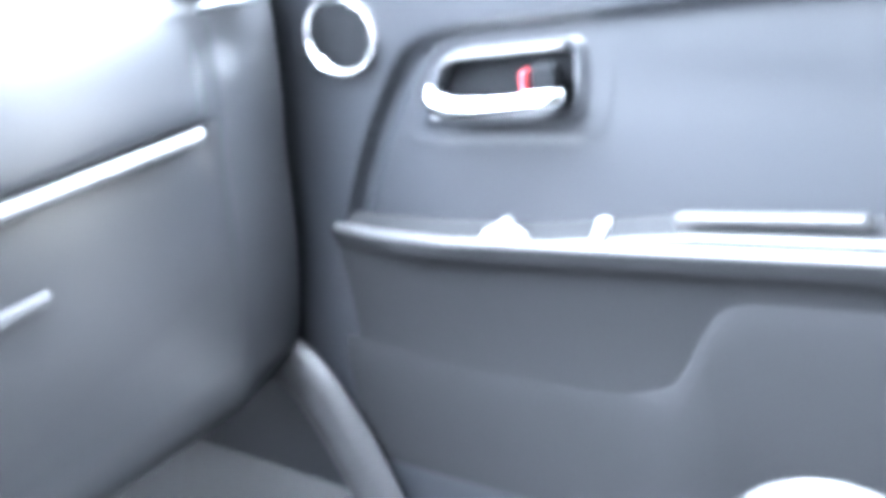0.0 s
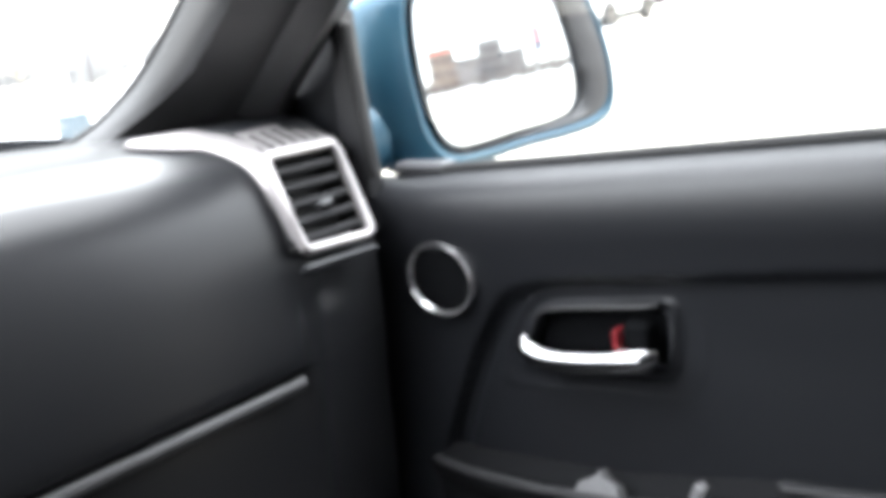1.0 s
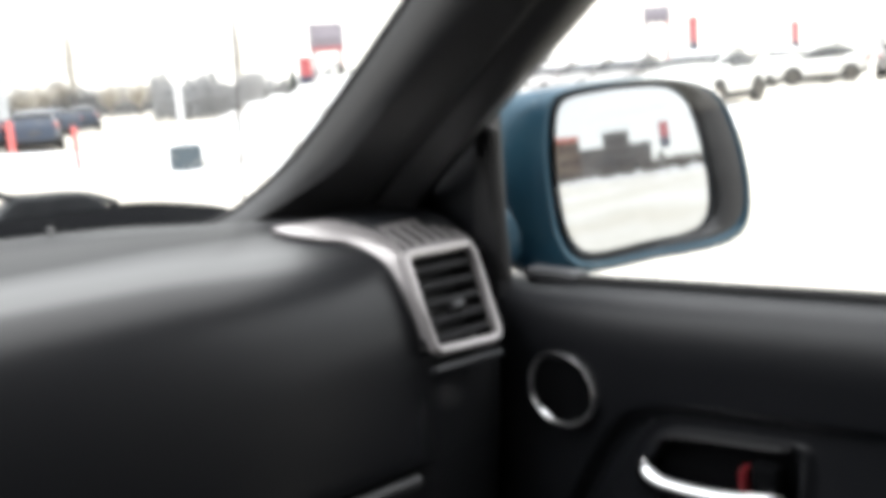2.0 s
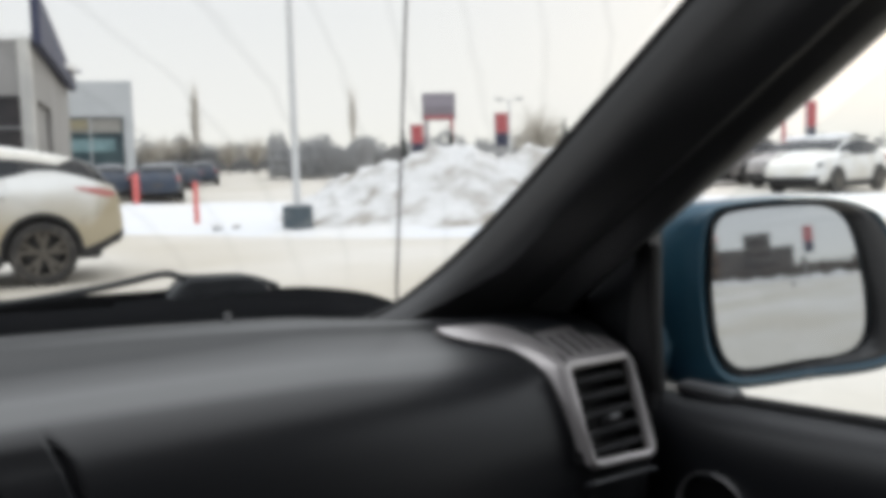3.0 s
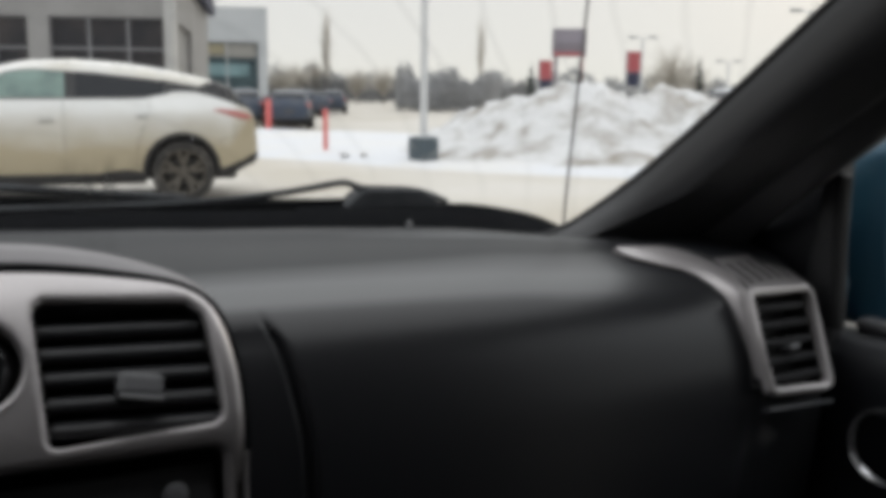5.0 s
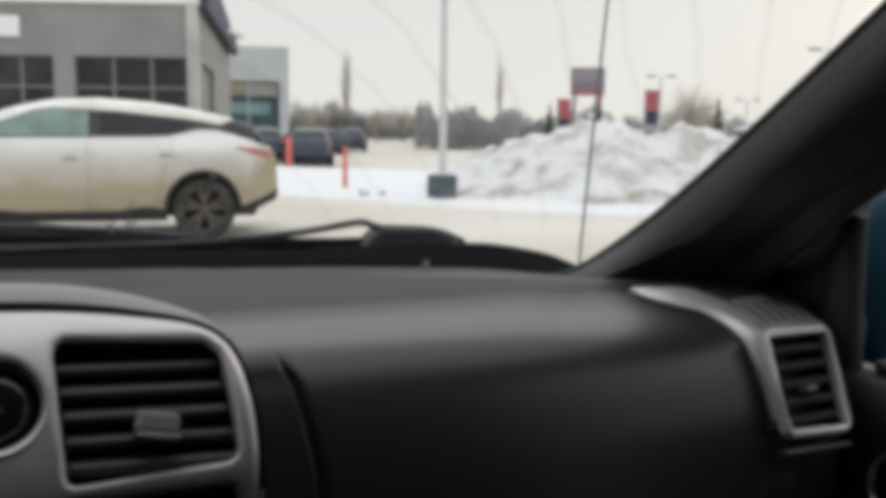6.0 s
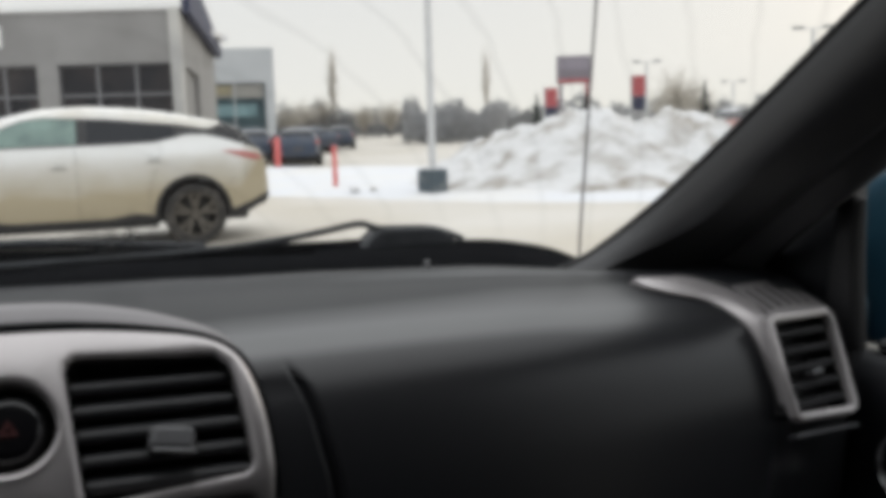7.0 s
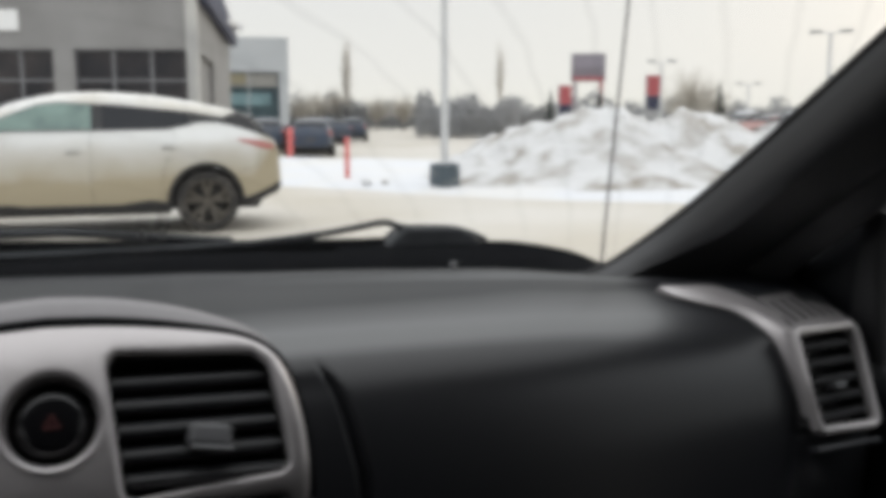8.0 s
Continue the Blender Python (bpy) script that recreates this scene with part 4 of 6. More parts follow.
def build_wiper():
    wp = thing("windscreen_wiper", "black windscreen wiper parked along the cowl", "wiper")
    armline = smooth_line([(0.560, 1.03, 1.245), (0.525, 1.03, 1.258), (0.470, 1.03, 1.262), (0.449, 1.03, 1.268), (0.415, 1.03, 1.2635), (0.379, 1.03, 1.259), (0.303, 1.03, 1.2535), (0.20, 1.035, 1.252), (0.10, 1.04, 1.252)], 5)
    part("arm", tube(armline, 0.0034, 8), WIPER, wp, smooth=True)
    head = plate([[(0.565, 1.222), (0.552, 1.242), (0.540, 1.253), (0.528, 1.2600), (0.470, 1.2622), (0.461, 1.2565), (0.452, 1.248), (0.440, 1.235), (0.44, 1.215), (0.56, 1.215)]], 0.03, 0.003)
    part("pivot_cover", place(head, axes((0, 1.02, 0), (1, 0, 0), (0, 0, 1))), WIPER, wp)
    part("blade", tube([(0.49, 1.042, 1.243), (0.43, 1.045, 1.243), (0.30, 1.05, 1.247), (0.10, 1.055, 1.256), (-0.15, 1.05, 1.262)], 0.006, 8, 1.4), COWL, wp, smooth=True)
    part("frame_bar", tube([(0.30, 1.04, 1.256), (0.15, 1.045, 1.270), (0.0, 1.045, 1.272), (-0.15, 1.045, 1.268)], 0.004, 8), WIPER, wp, smooth=True)
    return wp


build_wiper()
an = thing("aerial", "thin dark whip aerial on the wing", "aerial")
part("mast", tube([(0.660, 0.975, 1.10), (0.656, 0.955, 1.25), (0.640, 0.880, 1.60), (0.630, 0.80, 1.95)], 0.0014, 8), BROW, an, smooth=True)
part("base", place(cyl(0.012, 0.03, 16, 0.008, 0.002), pose(0.660, 0.975, 1.105)), RUBBER, an)
# bonnet and wing of the truck below the cowl
rows = [[(x, y, z - 0.06 * ((x - MID) / 0.75) ** 4) for x in [MID - 0.8 + 0.1 * i for i in range(17)]] for y, z in ((1.13, 1.115), (1.5, 1.10), (2.0, 1.05), (2.25, 0.98), (2.32, 0.85))]
tagged(link_bm("bonnet", thick(grid(rows), 0.01), BLUE, True), "blue painted bonnet in front of the cowl", "bonnet", kind="structure")


# ---- ground ----
def build_ground():
    bm = bmesh.new()
    bmesh.ops.create_grid(bm, x_segments=60, y_segments=60, size=60)
    for v in bm.verts:
        v.co.z = 0.015 * noise.noise(v.co * 0.25)
    rim = [v for v in bm.verts if abs(v.co.x) > 59.9 or abs(v.co.y) > 59.9]
    for v in rim:
        v.co.x *= 40
        v.co.y *= 40
        v.co.z = -0.02
    return tagged(link_bm("ground", bm, ROAD, True), "sandy packed snow over the road and car park", "ground", kind="structure")


build_ground()


def build_verge():
    """Snow-covered island beyond the road, with a soft edge step."""
    near = [(-30, 47), (-12, 33), (-2, 23.5), (4.0, 17.9), (6.4, 14.6), (8.8, 12.1), (12.5, 10.6), (17, 10.2), (24, 9.5)]
    far = [(-20, 60), (-6, 46), (3.0, 36), (7.3, 30.6), (12, 27), (16, 23.5), (19, 20), (23, 15), (26, 11)]
    a, b = smooth_line([(x, y, 0) for x, y in near], 8), smooth_line([(x, y, 0) for x, y in far], 8)
    rows = []
    for p, q in zip(a, b):
        row = []
        for k in range(17):
            t = k / 16
            r = p.lerp(q, t)
            h = min(1, t * 9) * min(1, (1 - t) * 9)
            r.z = -0.03 + h * (0.12 + 0.06 * noise.noise(r * 0.9))
            row.append(r)
        rows.append(row)
    return tagged(link_bm("ground_verge", grid(rows), SNOW, True), "clean snow lying on the verge beside the road", "snow verge", kind="structure")


build_verge()


def build_bank():
    """A ploughed heap of snow in lumps."""
    bm = bmesh.new()
    n = 90
    rows = []
    u = Vector((0.85, -0.53, 0)).normalized()
    w = Vector((0.53, 0.85, 0)).normalized()
    c = Vector((10.7, 16.6, 0))
    hills = ((-0.3, 0.0, 1.45, 2.2, 1.9), (1.6, 0.2, 1.38, 1.9, 1.6), (-1.5, 0.2, 1.20, 1.4, 1.5), (-2.5, 0.3, 0.82, 1.1, 1.3), (3.2, 0.4, 1.00, 1.5, 1.5), (0.6, -1.3, 0.7, 1.6, 0.9), (-1.2, -1.2, 0.55, 1.2, 0.9))
    for i in range(n + 1):
        row = []
        for j in range(61):
            x, y = -5.5 + 11 * i / n, -3.2 + 6.4 * j / 60
            h = 0
            for hx, hy, hh, sx, sy in hills:
                h = max(h, hh * math.exp(-(((x - hx) / sx) ** 2 + ((y - hy) / sy) ** 2)))
            p = c + u * x + w * y
            rough = noise.fractal(Vector((x * 1.3, y * 1.3, 3)), 0.7, 2.2, 5) * 0.16 + abs(noise.noise(Vector((x * 2.6, y * 2.6, 7)))) * 0.17 + abs(noise.noise(Vector((x * 6, y * 6, 9)))) * 0.12
            p.z = -0.12 + min(1, h * 5) * 0.16 + h + rough * min(1, h * 2.2)
            row.append(p)
        rows.append(row)
    bm.free()
    return tagged(link_bm("snow_bank", grid(rows), DIRTSNOW, True), "ploughed heap of lumpy dirty snow on the verge", "snow bank", kind="stuff")


build_bank()


# ---- vehicles ----
def build_car(name, label, length, width, height, belt, roof, paint, side_glass, group="", snow=False):
    """A car with its nose along +x, standing on z=0. roof: (x, z) line of bonnet, screen, roof and tail."""
    car = thing(name, label, "car", group)
    n = 48
    hw = width / 2
    top = smooth_line([(x, 0, z) for x, z in roof], 6)
    tx, tz = [p.x for p in top], [p.z for p in top]
    order = np.argsort(tx)
    tx, tz = np.array(tx)[order], np.array(tz)[order]
    sill = 0.30 * height / 1.7 + 0.02
    upper, lowr = [], []
    for i in range(n + 1):
        x = -length / 2 + length * i / n
        e = abs(2 * i / n - 1)
        w = hw * (1 - 0.16 * e ** 5 - 0.05 * e ** 2)
        zt = float(np.interp(x, tx, tz))
        zb = min(belt + 0.05 * (1 - (x + length / 2) / length), zt - 0.01)
        zs = sill + 0.18 * max(0, e - 0.82) / 0.18 * 0.6
        wr = w * (0.68 if zt > belt + 0.15 else 0.9)
        half = [(0.0, zs), (w * 0.9, zs), (w * 0.985, zs + 0.10), (w, zs + (zb - zs) * 0.55), (w * 0.975, zb - 0.06), (w * 0.945, zb)]
        cab = [(w * 0.945, zb), (w * 0.93 + (wr - w * 0.93) * 0.55, zb + (zt - zb) * 0.55), (wr, zb + (zt - zb) * 0.84), (wr * 0.84, zt - 0.035), (wr * 0.4, zt + 0.003), (0, zt + 0.01)]
        loop = half + cab[1:]
        full = [(x, y, z) for y, z in loop] + [(x, -y, z) for y, z in loop[::-1][1:-1]]
        upper.append(full)
    bm = grid(upper, close=True)
    bm.verts.ensure_lookup_table()
    k = len(upper[0])
    bm.faces.new(bm.verts[:k])
    bm.faces.new(bm.verts[-k:][::-1])
    part("body", bm, paint, car, smooth=True)
    # black sill cladding and side windows
    for s in (1, -1):
        rows = [[(upper[i][1][0], s * (upper[i][1][1] + dy), upper[i][1][2] + dz) for dy, dz in ((-0.05, -0.08), (0.030, -0.07), (0.050, 0.0), (0.045, 0.10), (0.01, 0.14))] for i in range(5, n - 4)]
        part("sill_cladding", grid(rows), RUBBER, car, "black sill cladding", True)
        # side windows between the pillars
        spans = side_glass
        x_a, x_b = side_glass[0][0] + 0.10, side_glass[-1][1] - 0.04
        rows = []
        for m in range(25):
            x = x_a + (x_b - x_a) * m / 24
            i = (x + length / 2) / length * n
            a, b = upper[int(i)], upper[min(int(i) + 1, n)]
            g = [Vector(a[q]).lerp(Vector(b[q]), i - int(i)) for q in (5, 6, 7)]
            late = max(0.0, (m / 24 - 0.72) / 0.28)
            rise = g[0].lerp(g[1], min(0.40, late * 1.3))
            rows.append([(p.x, s * (p.y + 0.005), p.z) for p in (rise, rise.lerp(g[1], 0.6), g[1], g[1].lerp(g[2], 0.78))])
        part("window_band", grid(rows), BLACK, car, "black window surround", True)
        for x0, x1, lead, trail in spans:
            rows = []
            for m in range(9):
                x = x0 + (x1 - x0) * m / 8
                i = (x + length / 2) / length * n
                a, b = upper[int(i)], upper[min(int(i) + 1, n)]
                f = i - int(i)
                g = [Vector(a[q]).lerp(Vector(b[q]), f) for q in (5, 6, 7)]
                c = min(1.0, 0.10 + (1 - m / 8) / lead) if lead else 1.0
                rise = g[0].lerp(g[1], 1.0 - c)
                rows.append([(p.x, s * (p.y + 0.010), p.z) for p in (rise + Vector((0, 0, 0.02 * c)), rise.lerp(g[1], 0.6), g[1], g[1].lerp(g[2], 0.35), g[1].lerp(g[2], 0.66))])
            part("side_window", grid(rows), CARGLASS, car)
        # door handles, mirror
        for hx in (0.12, -0.19):
            part("door_handle", place(box(0.20, 0.03, 0.035, (0, 0, 0), 0.01), pose(hx * length, s * hw * 1.0, belt - 0.13)), paint, car)
        part("wing_mirror", place(box(0.10, 0.22, 0.15, (0, 0, 0), 0.03), pose(0.22 * length, s * (hw + 0.06), belt + 0.05)), paint, car)
        # tail lamp and head lamp
        part("tail_lamp", place(box(0.20, 0.15, 0.17, (0, 0, 0), 0.04, 3), pose(-length / 2 + 0.13, s * (hw * 0.80), belt - 0.07, 0, 12, s * 12)), TAIL, car, "red tail lamp")
        part("head_lamp", place(box(0.35, 0.12, 0.12, (0, 0, 0), 0.03), pose(length / 2 - 0.26, s * hw * 0.83, belt - 0.20, 0, 0, s * 12)), PALE, car)
    # front and rear screens
    for sign in (1, -1):
        xs = [x for x, z in zip(tx, tz) if z > belt + 0.12]
        ext = max(xs) if sign > 0 else min(xs)
        rows = []
        for m in range(6):
            x = ext - sign * 0.04 - sign * 0.42 * m / 5 * (1.3 if sign > 0 else 0.8)
            z = float(np.interp(x, tx, tz))
            rows.append([(x + sign * 0.012, y * hw * 0.66, z + 0.018 - 0.02 * abs(y)) for y in (-1, -0.5, 0, 0.5, 1)])
        part("windscreen" if sign > 0 else "rear_window", grid(rows), CARGLASS, car)
    part("bumper", place(box(0.50, width * 0.90, 0.17, (0, 0, 0), 0.06, 3), pose(-length / 2 + 0.28, 0, sill + 0.08, 0, 8, 0)), RUBBER, car, "black rear bumper")
    part("bumper", place(box(0.20, width * 0.86, 0.20, (0, 0, 0), 0.06, 3), pose(length / 2 - 0.08, 0, sill + 0.12)), RUBBER, car, "black front bumper")
    part("number_plate", place(box(0.02, 0.36, 0.13, (0, 0, 0), 0.005), pose(-length / 2 - 0.004, 0, belt - 0.28)), GREYTAB, car)
    part("underbody", box(length * 0.84, width * 0.78, 0.24, (0, 0, 0.27), 0.03), BLACK, car)
    # wheels in dark arches
    rad = 0.205 * height
    for wx in (0.285 * length, -0.285 * length):
        for s in (1, -1):
            y = s * (hw - 0.11)
            arch = [[(wx + r * math.cos(a), s * yy, rad + 0.02 + r * math.sin(a)) for a in (radians(-25 + 230 * q / 24) for q in range(25))] for r, yy in ((rad * 1.02, hw - 0.10), (rad * 1.10, hw + 0.012), (rad * 1.27, hw + 0.018), (rad * 1.30, hw - 0.02))]
            part("wheel_arch", grid(arch), RUBBER, car, "black arch cladding", True)
            disc = place(cyl(rad * 1.16, 0.02, 28), pose(wx, s * (hw - 0.005), rad + 0.02, 90))
            part("arch_liner", disc, RUBBER, car)
            prof = [(rad * 0.62, -0.11), (rad * 0.70, 0.115), (rad * 0.90, 0.118), (rad * 0.985, 0.09), (rad, 0.05), (rad, -0.06), (rad * 0.95, -0.11), (rad * 0.62, -0.11)]
            rows = [[(r * math.cos(a), s * d, r * math.sin(a)) for a in (2 * math.pi * q / 32 for q in range(32))] for r, d in prof]
            wh = part("wheel", place(grid(rows, close=True), pose(wx, y + s * 0.04, rad)), TYRE, car, smooth=True)
            part("rim", place(cyl(rad * 0.70, 0.03, 28), pose(wx, y + s * 0.07, rad, 90)), BLACK, wh)
            for q in range(10):
                spoke = place(box(rad * 0.66, 0.03, rad * 0.13, (rad * 0.35, 0, 0), 0.010), pose(wx, y + s * 0.125, rad, 0, 36 * q + 10 + 6 * (q % 2), 0))
                part("spoke", spoke, RIM, wh)
            part("hub", place(cyl(rad * 0.16, 0.05, 16), pose(wx, y + s * 0.125, rad, 90)), RIM, wh)
    if snow:
        xs = [x for x, z in zip(tx, tz) if z > height * 0.93]
        rows = []
        for m in range(13):
            x = min(xs) + (max(xs) - min(xs)) * m / 12
            rows.append([(x, y * hw * 0.70, float(np.interp(x, tx, tz)) + 0.015 + 0.05 * (1 - y * y) * (1 - abs(2 * m / 12 - 1) ** 4)) for y in (-1, -0.7, -0.3, 0, 0.3, 0.7, 1)])
        part("roof_snow", grid(rows), SNOW, car, "thin snow on the roof", True)
    return car


ROOF_SUV = [(-2.40, 0.95), (-2.34, 1.12), (-2.12, 1.38), (-1.80, 1.52), (-1.1, 1.64), (-0.55, 1.69), (-0.1, 1.672), (0.35, 1.555), (0.77, 1.36), (1.18, 1.14), (1.5, 1.07), (2.0, 1.0), (2.35, 0.88), (2.45, 0.70)]


def build_road_wheel(car, wx, s, half, rad):
    """Tyre with a ten-spoke alloy rim in five pairs, facing outward on side s."""
    y = s * (half - 0.125)
    prof = [(rad * 0.66, -0.10), (rad * 0.68, 0.085), (rad * 0.72, 0.108), (rad * 0.86, 0.118), (rad * 0.96, 0.105), (rad * 0.995, 0.075), (rad, 0.03), (rad, -0.06), (rad * 0.95, -0.11), (rad * 0.66, -0.10)]

    def lathe(line):
        return place(grid([[(r * math.cos(a), s * d, r * math.sin(a)) for a in (2 * math.pi * q / 40 for q in range(40))] for r, d in line], close=True), pose(wx, y, rad))
    wheel = part("wheel", lathe(prof), TYRE, car, smooth=True)
    part("rim", lathe([(rad * 0.66, -0.05), (rad * 0.655, 0.090), (rad * 0.675, 0.104), (rad * 0.70, 0.106), (rad * 0.715, 0.098)]), RIM, wheel, "dirty alloy rim", True)
    part("brake_disc", lathe([(0.02, -0.02), (rad * 0.50, -0.02), (rad * 0.50, -0.03), (rad * 0.64, -0.05)]), BLACK, wheel)
    for q in range(5):
        for lean in (-1, 1):
            turn_deg = 72 * q + 18 + lean * 13
            a0, a1 = radians(72 * q + 18 + lean * 7), radians(turn_deg)
            rows = []
            for k in range(5):
                f = k / 4
                a, r = a0 + (a1 - a0) * f, rad * (0.12 + 0.56 * f)
                c = Vector((r * math.cos(a), 0, r * math.sin(a)))
                side = Vector((-math.sin(a), 0, math.cos(a))) * rad * (0.055 + 0.02 * f)
                out_y = s * (0.070 + 0.026 * f)
                rows.append([c - side + Vector((0, s * 0.03, 0)), c - side * 0.85 + Vector((0, out_y, 0)), c + side * 0.85 + Vector((0, out_y, 0)), c + side + Vector((0, s * 0.03, 0))])
            part("spoke", place(grid(rows), pose(wx, y, rad)), RIM, wheel)
    part("hub", place(cyl(rad * 0.15, 0.04, 20, rad * 0.12, 0.006), pose(wx, y + s * 0.072, rad, -90 * s)), RIM, wheel)
    return wheel


def build_crossover():
    """Mid-size crossover, nose along +x: rising shoulder over the rear wheel, floating roof, black rear quarter."""
    car = thing("parked_suv", "white crossover streaked with sandy road salt, parked across the road", "car")
    half, axle, rad, opening = 0.95, 1.3965, 0.368, 0.442
    roof = [(-2.36, 0.56), (-2.352, 0.72), (-2.325, 0.98), (-2.29, 1.06), (-2.18, 1.20), (-2.03, 1.37), (-1.90, 1.412), (-1.66, 1.476), (-1.17, 1.573), (-0.757, 1.630), (-0.2, 1.664), (0.29, 1.640), (0.70, 1.545), (1.12, 1.36), (1.32, 1.25), (1.5, 1.14), (1.9, 1.07), (2.25, 0.95), (2.42, 0.78), (2.45, 0.62)]
    rim_line = [(-2.06, 1.225), (-2.00, 1.290), (-1.90, 1.380), (-1.82, 1.425), (-1.74, 1.425), (-1.60, 1.370), (-1.237, 1.432), (-0.45, 1.512), (0.21, 1.542), (0.45, 1.512), (0.88, 1.340), (1.10, 1.225), (1.20, 1.19)]
    belt_line = [(-2.40, 1.04), (-2.20, 1.125), (-1.98, 1.198), (-1.72, 1.268), (-1.55, 1.303), (-1.40, 1.308), (-1.31, 1.302), (-1.18, 1.265), (-1.02, 1.236), (-0.80, 1.228), (-0.17, 1.216), (0.88, 1.205), (1.20, 1.175), (1.6, 1.05), (2.45, 0.90)]
    bulge = [(0.24, 0.950), (0.40, 0.985), (0.58, 1.0), (0.78, 0.988), (0.96, 0.998), (1.06, 0.993), (1.16, 0.968), (1.24, 0.938), (1.40, 0.90)]

    def wide(x):
        back, front = max(0.0, min(1.0, (-x - 1.50) / 0.86)), max(0.0, min(1.0, (x - 1.45) / 1.0))
        return half * (1 - 0.15 * back ** 2.4 - 0.18 * front ** 3)

    def top(x):
        return lerp_table(roof, x)

    def belt(x):
        return min(lerp_table(belt_line, x), top(x) - 0.03)

    def side_y(x, z):
        haunch = 0.030 * math.exp(-((x + 1.40) / 0.50) ** 2) * math.exp(-((z - 1.03) / 0.15) ** 2)
        return wide(x) * lerp_table(bulge, z) + haunch

    def glass_y(x, z):
        return side_y(x, belt(x)) - 0.42 * (z - belt(x))

    def rim_z(x):
        if x < -2.06 or x > 1.20:
            return belt(x)
        return max(belt(x), min(lerp_table(rim_line, x), top(x) - 0.035))

    def foot(x):
        z = 0.33
        if x < -1.80:
            z += 0.22 * ((-x - 1.80) / 0.56) ** 1.4
        if x > 1.95:
            z += 0.10 * (x - 1.95) / 0.5
        for wx in (axle, -axle):
            if abs(x - wx) < opening:
                z = max(z, rad + 0.01 + math.sqrt(opening ** 2 - (x - wx) ** 2))
        return z

    xs = sorted(set(round(float(v), 4) for v in [*np.linspace(-2.36, 2.45, 110), *np.linspace(-2.36, -2.25, 10), *np.linspace(-axle - opening, -axle + opening, 41), *np.linspace(axle - opening, axle + opening, 31)]))
    for s in (1, -1):
        rows = []
        for x in xs:
            z0, z1 = foot(x), belt(x)
            rows.append([(x, s * (side_y(x, z0) - 0.06), z0)] + [(x, s * side_y(x, z0 + (z1 - z0) * k / 16), z0 + (z1 - z0) * k / 16) for k in range(17)])
        part("side_panel", grid(rows), SALTED, car, "white side streaked with beige road salt", True)
        # black frame of the side glass
        near = [x for x in xs if -2.08 < x < 1.16]
        rows = [[(x, s * (glass_y(x, z) - 0.004), z) for z in (belt(x) + (rim_z(x) - belt(x)) * k / 4 for k in range(5))] for x in near]
        part("window_frame", grid(rows), GLOSSBLACK, car, "black window surround", True)
        for x0, x1, skin, words in ((0.86, -0.13, SEAGLASS, "pale green front side glass"), (-0.25, -1.20, CARGLASS, "dark rear side glass"), (-1.60, -2.00, GLOSSBLACK, "gloss black rear quarter")):
            rows = []
            for x in np.linspace(x0, x1, 18):
                x = float(x)
                lo, hi = belt(x) + 0.012, rim_z(x) - 0.012
                if hi < lo + 0.004:
                    hi = lo + 0.004
                rows.append([(x, s * (glass_y(x, z) + 0.003), z) for z in (lo + (hi - lo) * k / 4 for k in range(5))])
            part("side_window" if skin is not GLOSSBLACK else "quarter_panel", grid(rows), skin, car, words, True)
        # bright moulding under the glass
        part("belt_moulding", tube([(x, s * (side_y(x, belt(x)) + 0.002), belt(x) - 0.004) for x in np.linspace(1.05, -1.0, 16)], 0.007, 6), PALE, car, smooth=True)
        # shut lines of the doors
        for line in ([(-0.115, z) for z in np.linspace(0.40, 1.215, 12)], [(-1.03, 1.24), (-1.05, 1.12), (-1.02, 1.00), (-0.96, 0.88), (-0.915, 0.76), (-0.89, 0.60), (-0.88, 0.42)], [(0.93, z) for z in np.linspace(0.40, 1.18, 12)], [(-2.13, 1.00), (-2.05, 0.90), (-2.04, 0.78), (-1.90, 0.76), (-1.82, 0.72)]):
            part("shut_line", tube([(x, s * (side_y(x, z) - 0.001), z) for x, z in line], 0.0032, 6), RUBBER, car)
        for hx, hz in ((0.06, 0.985), (-0.98, 1.035)):
            part("door_handle", place(box(0.19, 0.028, 0.034, (0, 0, 0), 0.010), pose(hx, s * (side_y(hx, hz) + 0.012), hz, 0, 2, 0)), SALTED, car)
            part("handle_cup", place(box(0.15, 0.004, 0.055, (0, 0, 0), 0.001), pose(hx + 0.01, s * (side_y(hx, hz) + 0.0005), hz - 0.005, 0, 2, 0)), GREYTAB, car)
        part("wing_mirror", place(box(0.12, 0.24, 0.16, (0, 0, 0), 0.045, 3), pose(0.93, s * (half + 0.10), 1.265)), WHITECAR, car)
        part("mirror_stalk", place(box(0.07, 0.14, 0.05, (0, 0, 0), 0.015), pose(0.93, s * (half - 0.02), 1.20)), BLACK, car)
        # arch flanges, sill and bumper cladding
        for wx in (axle, -axle):
            rows = []
            for r, dy in ((opening - 0.035, -0.05), (opening - 0.030, 0.004), (opening - 0.010, 0.014), (opening + 0.016, 0.012), (opening + 0.022, -0.004)):
                row = []
                for q in range(33):
                    a = radians(-8 + 196 * q / 32)
                    x, z = wx + r * math.cos(a), rad + 0.01 + r * math.sin(a)
                    row.append((x, s * (side_y(x, max(z, 0.34)) + dy), z))
                rows.append(row)
            part("wheel_arch", grid(rows), RUBBER, car, "black arch cladding", True)
            build_road_wheel(car, wx, s, half, rad)
        rows = []
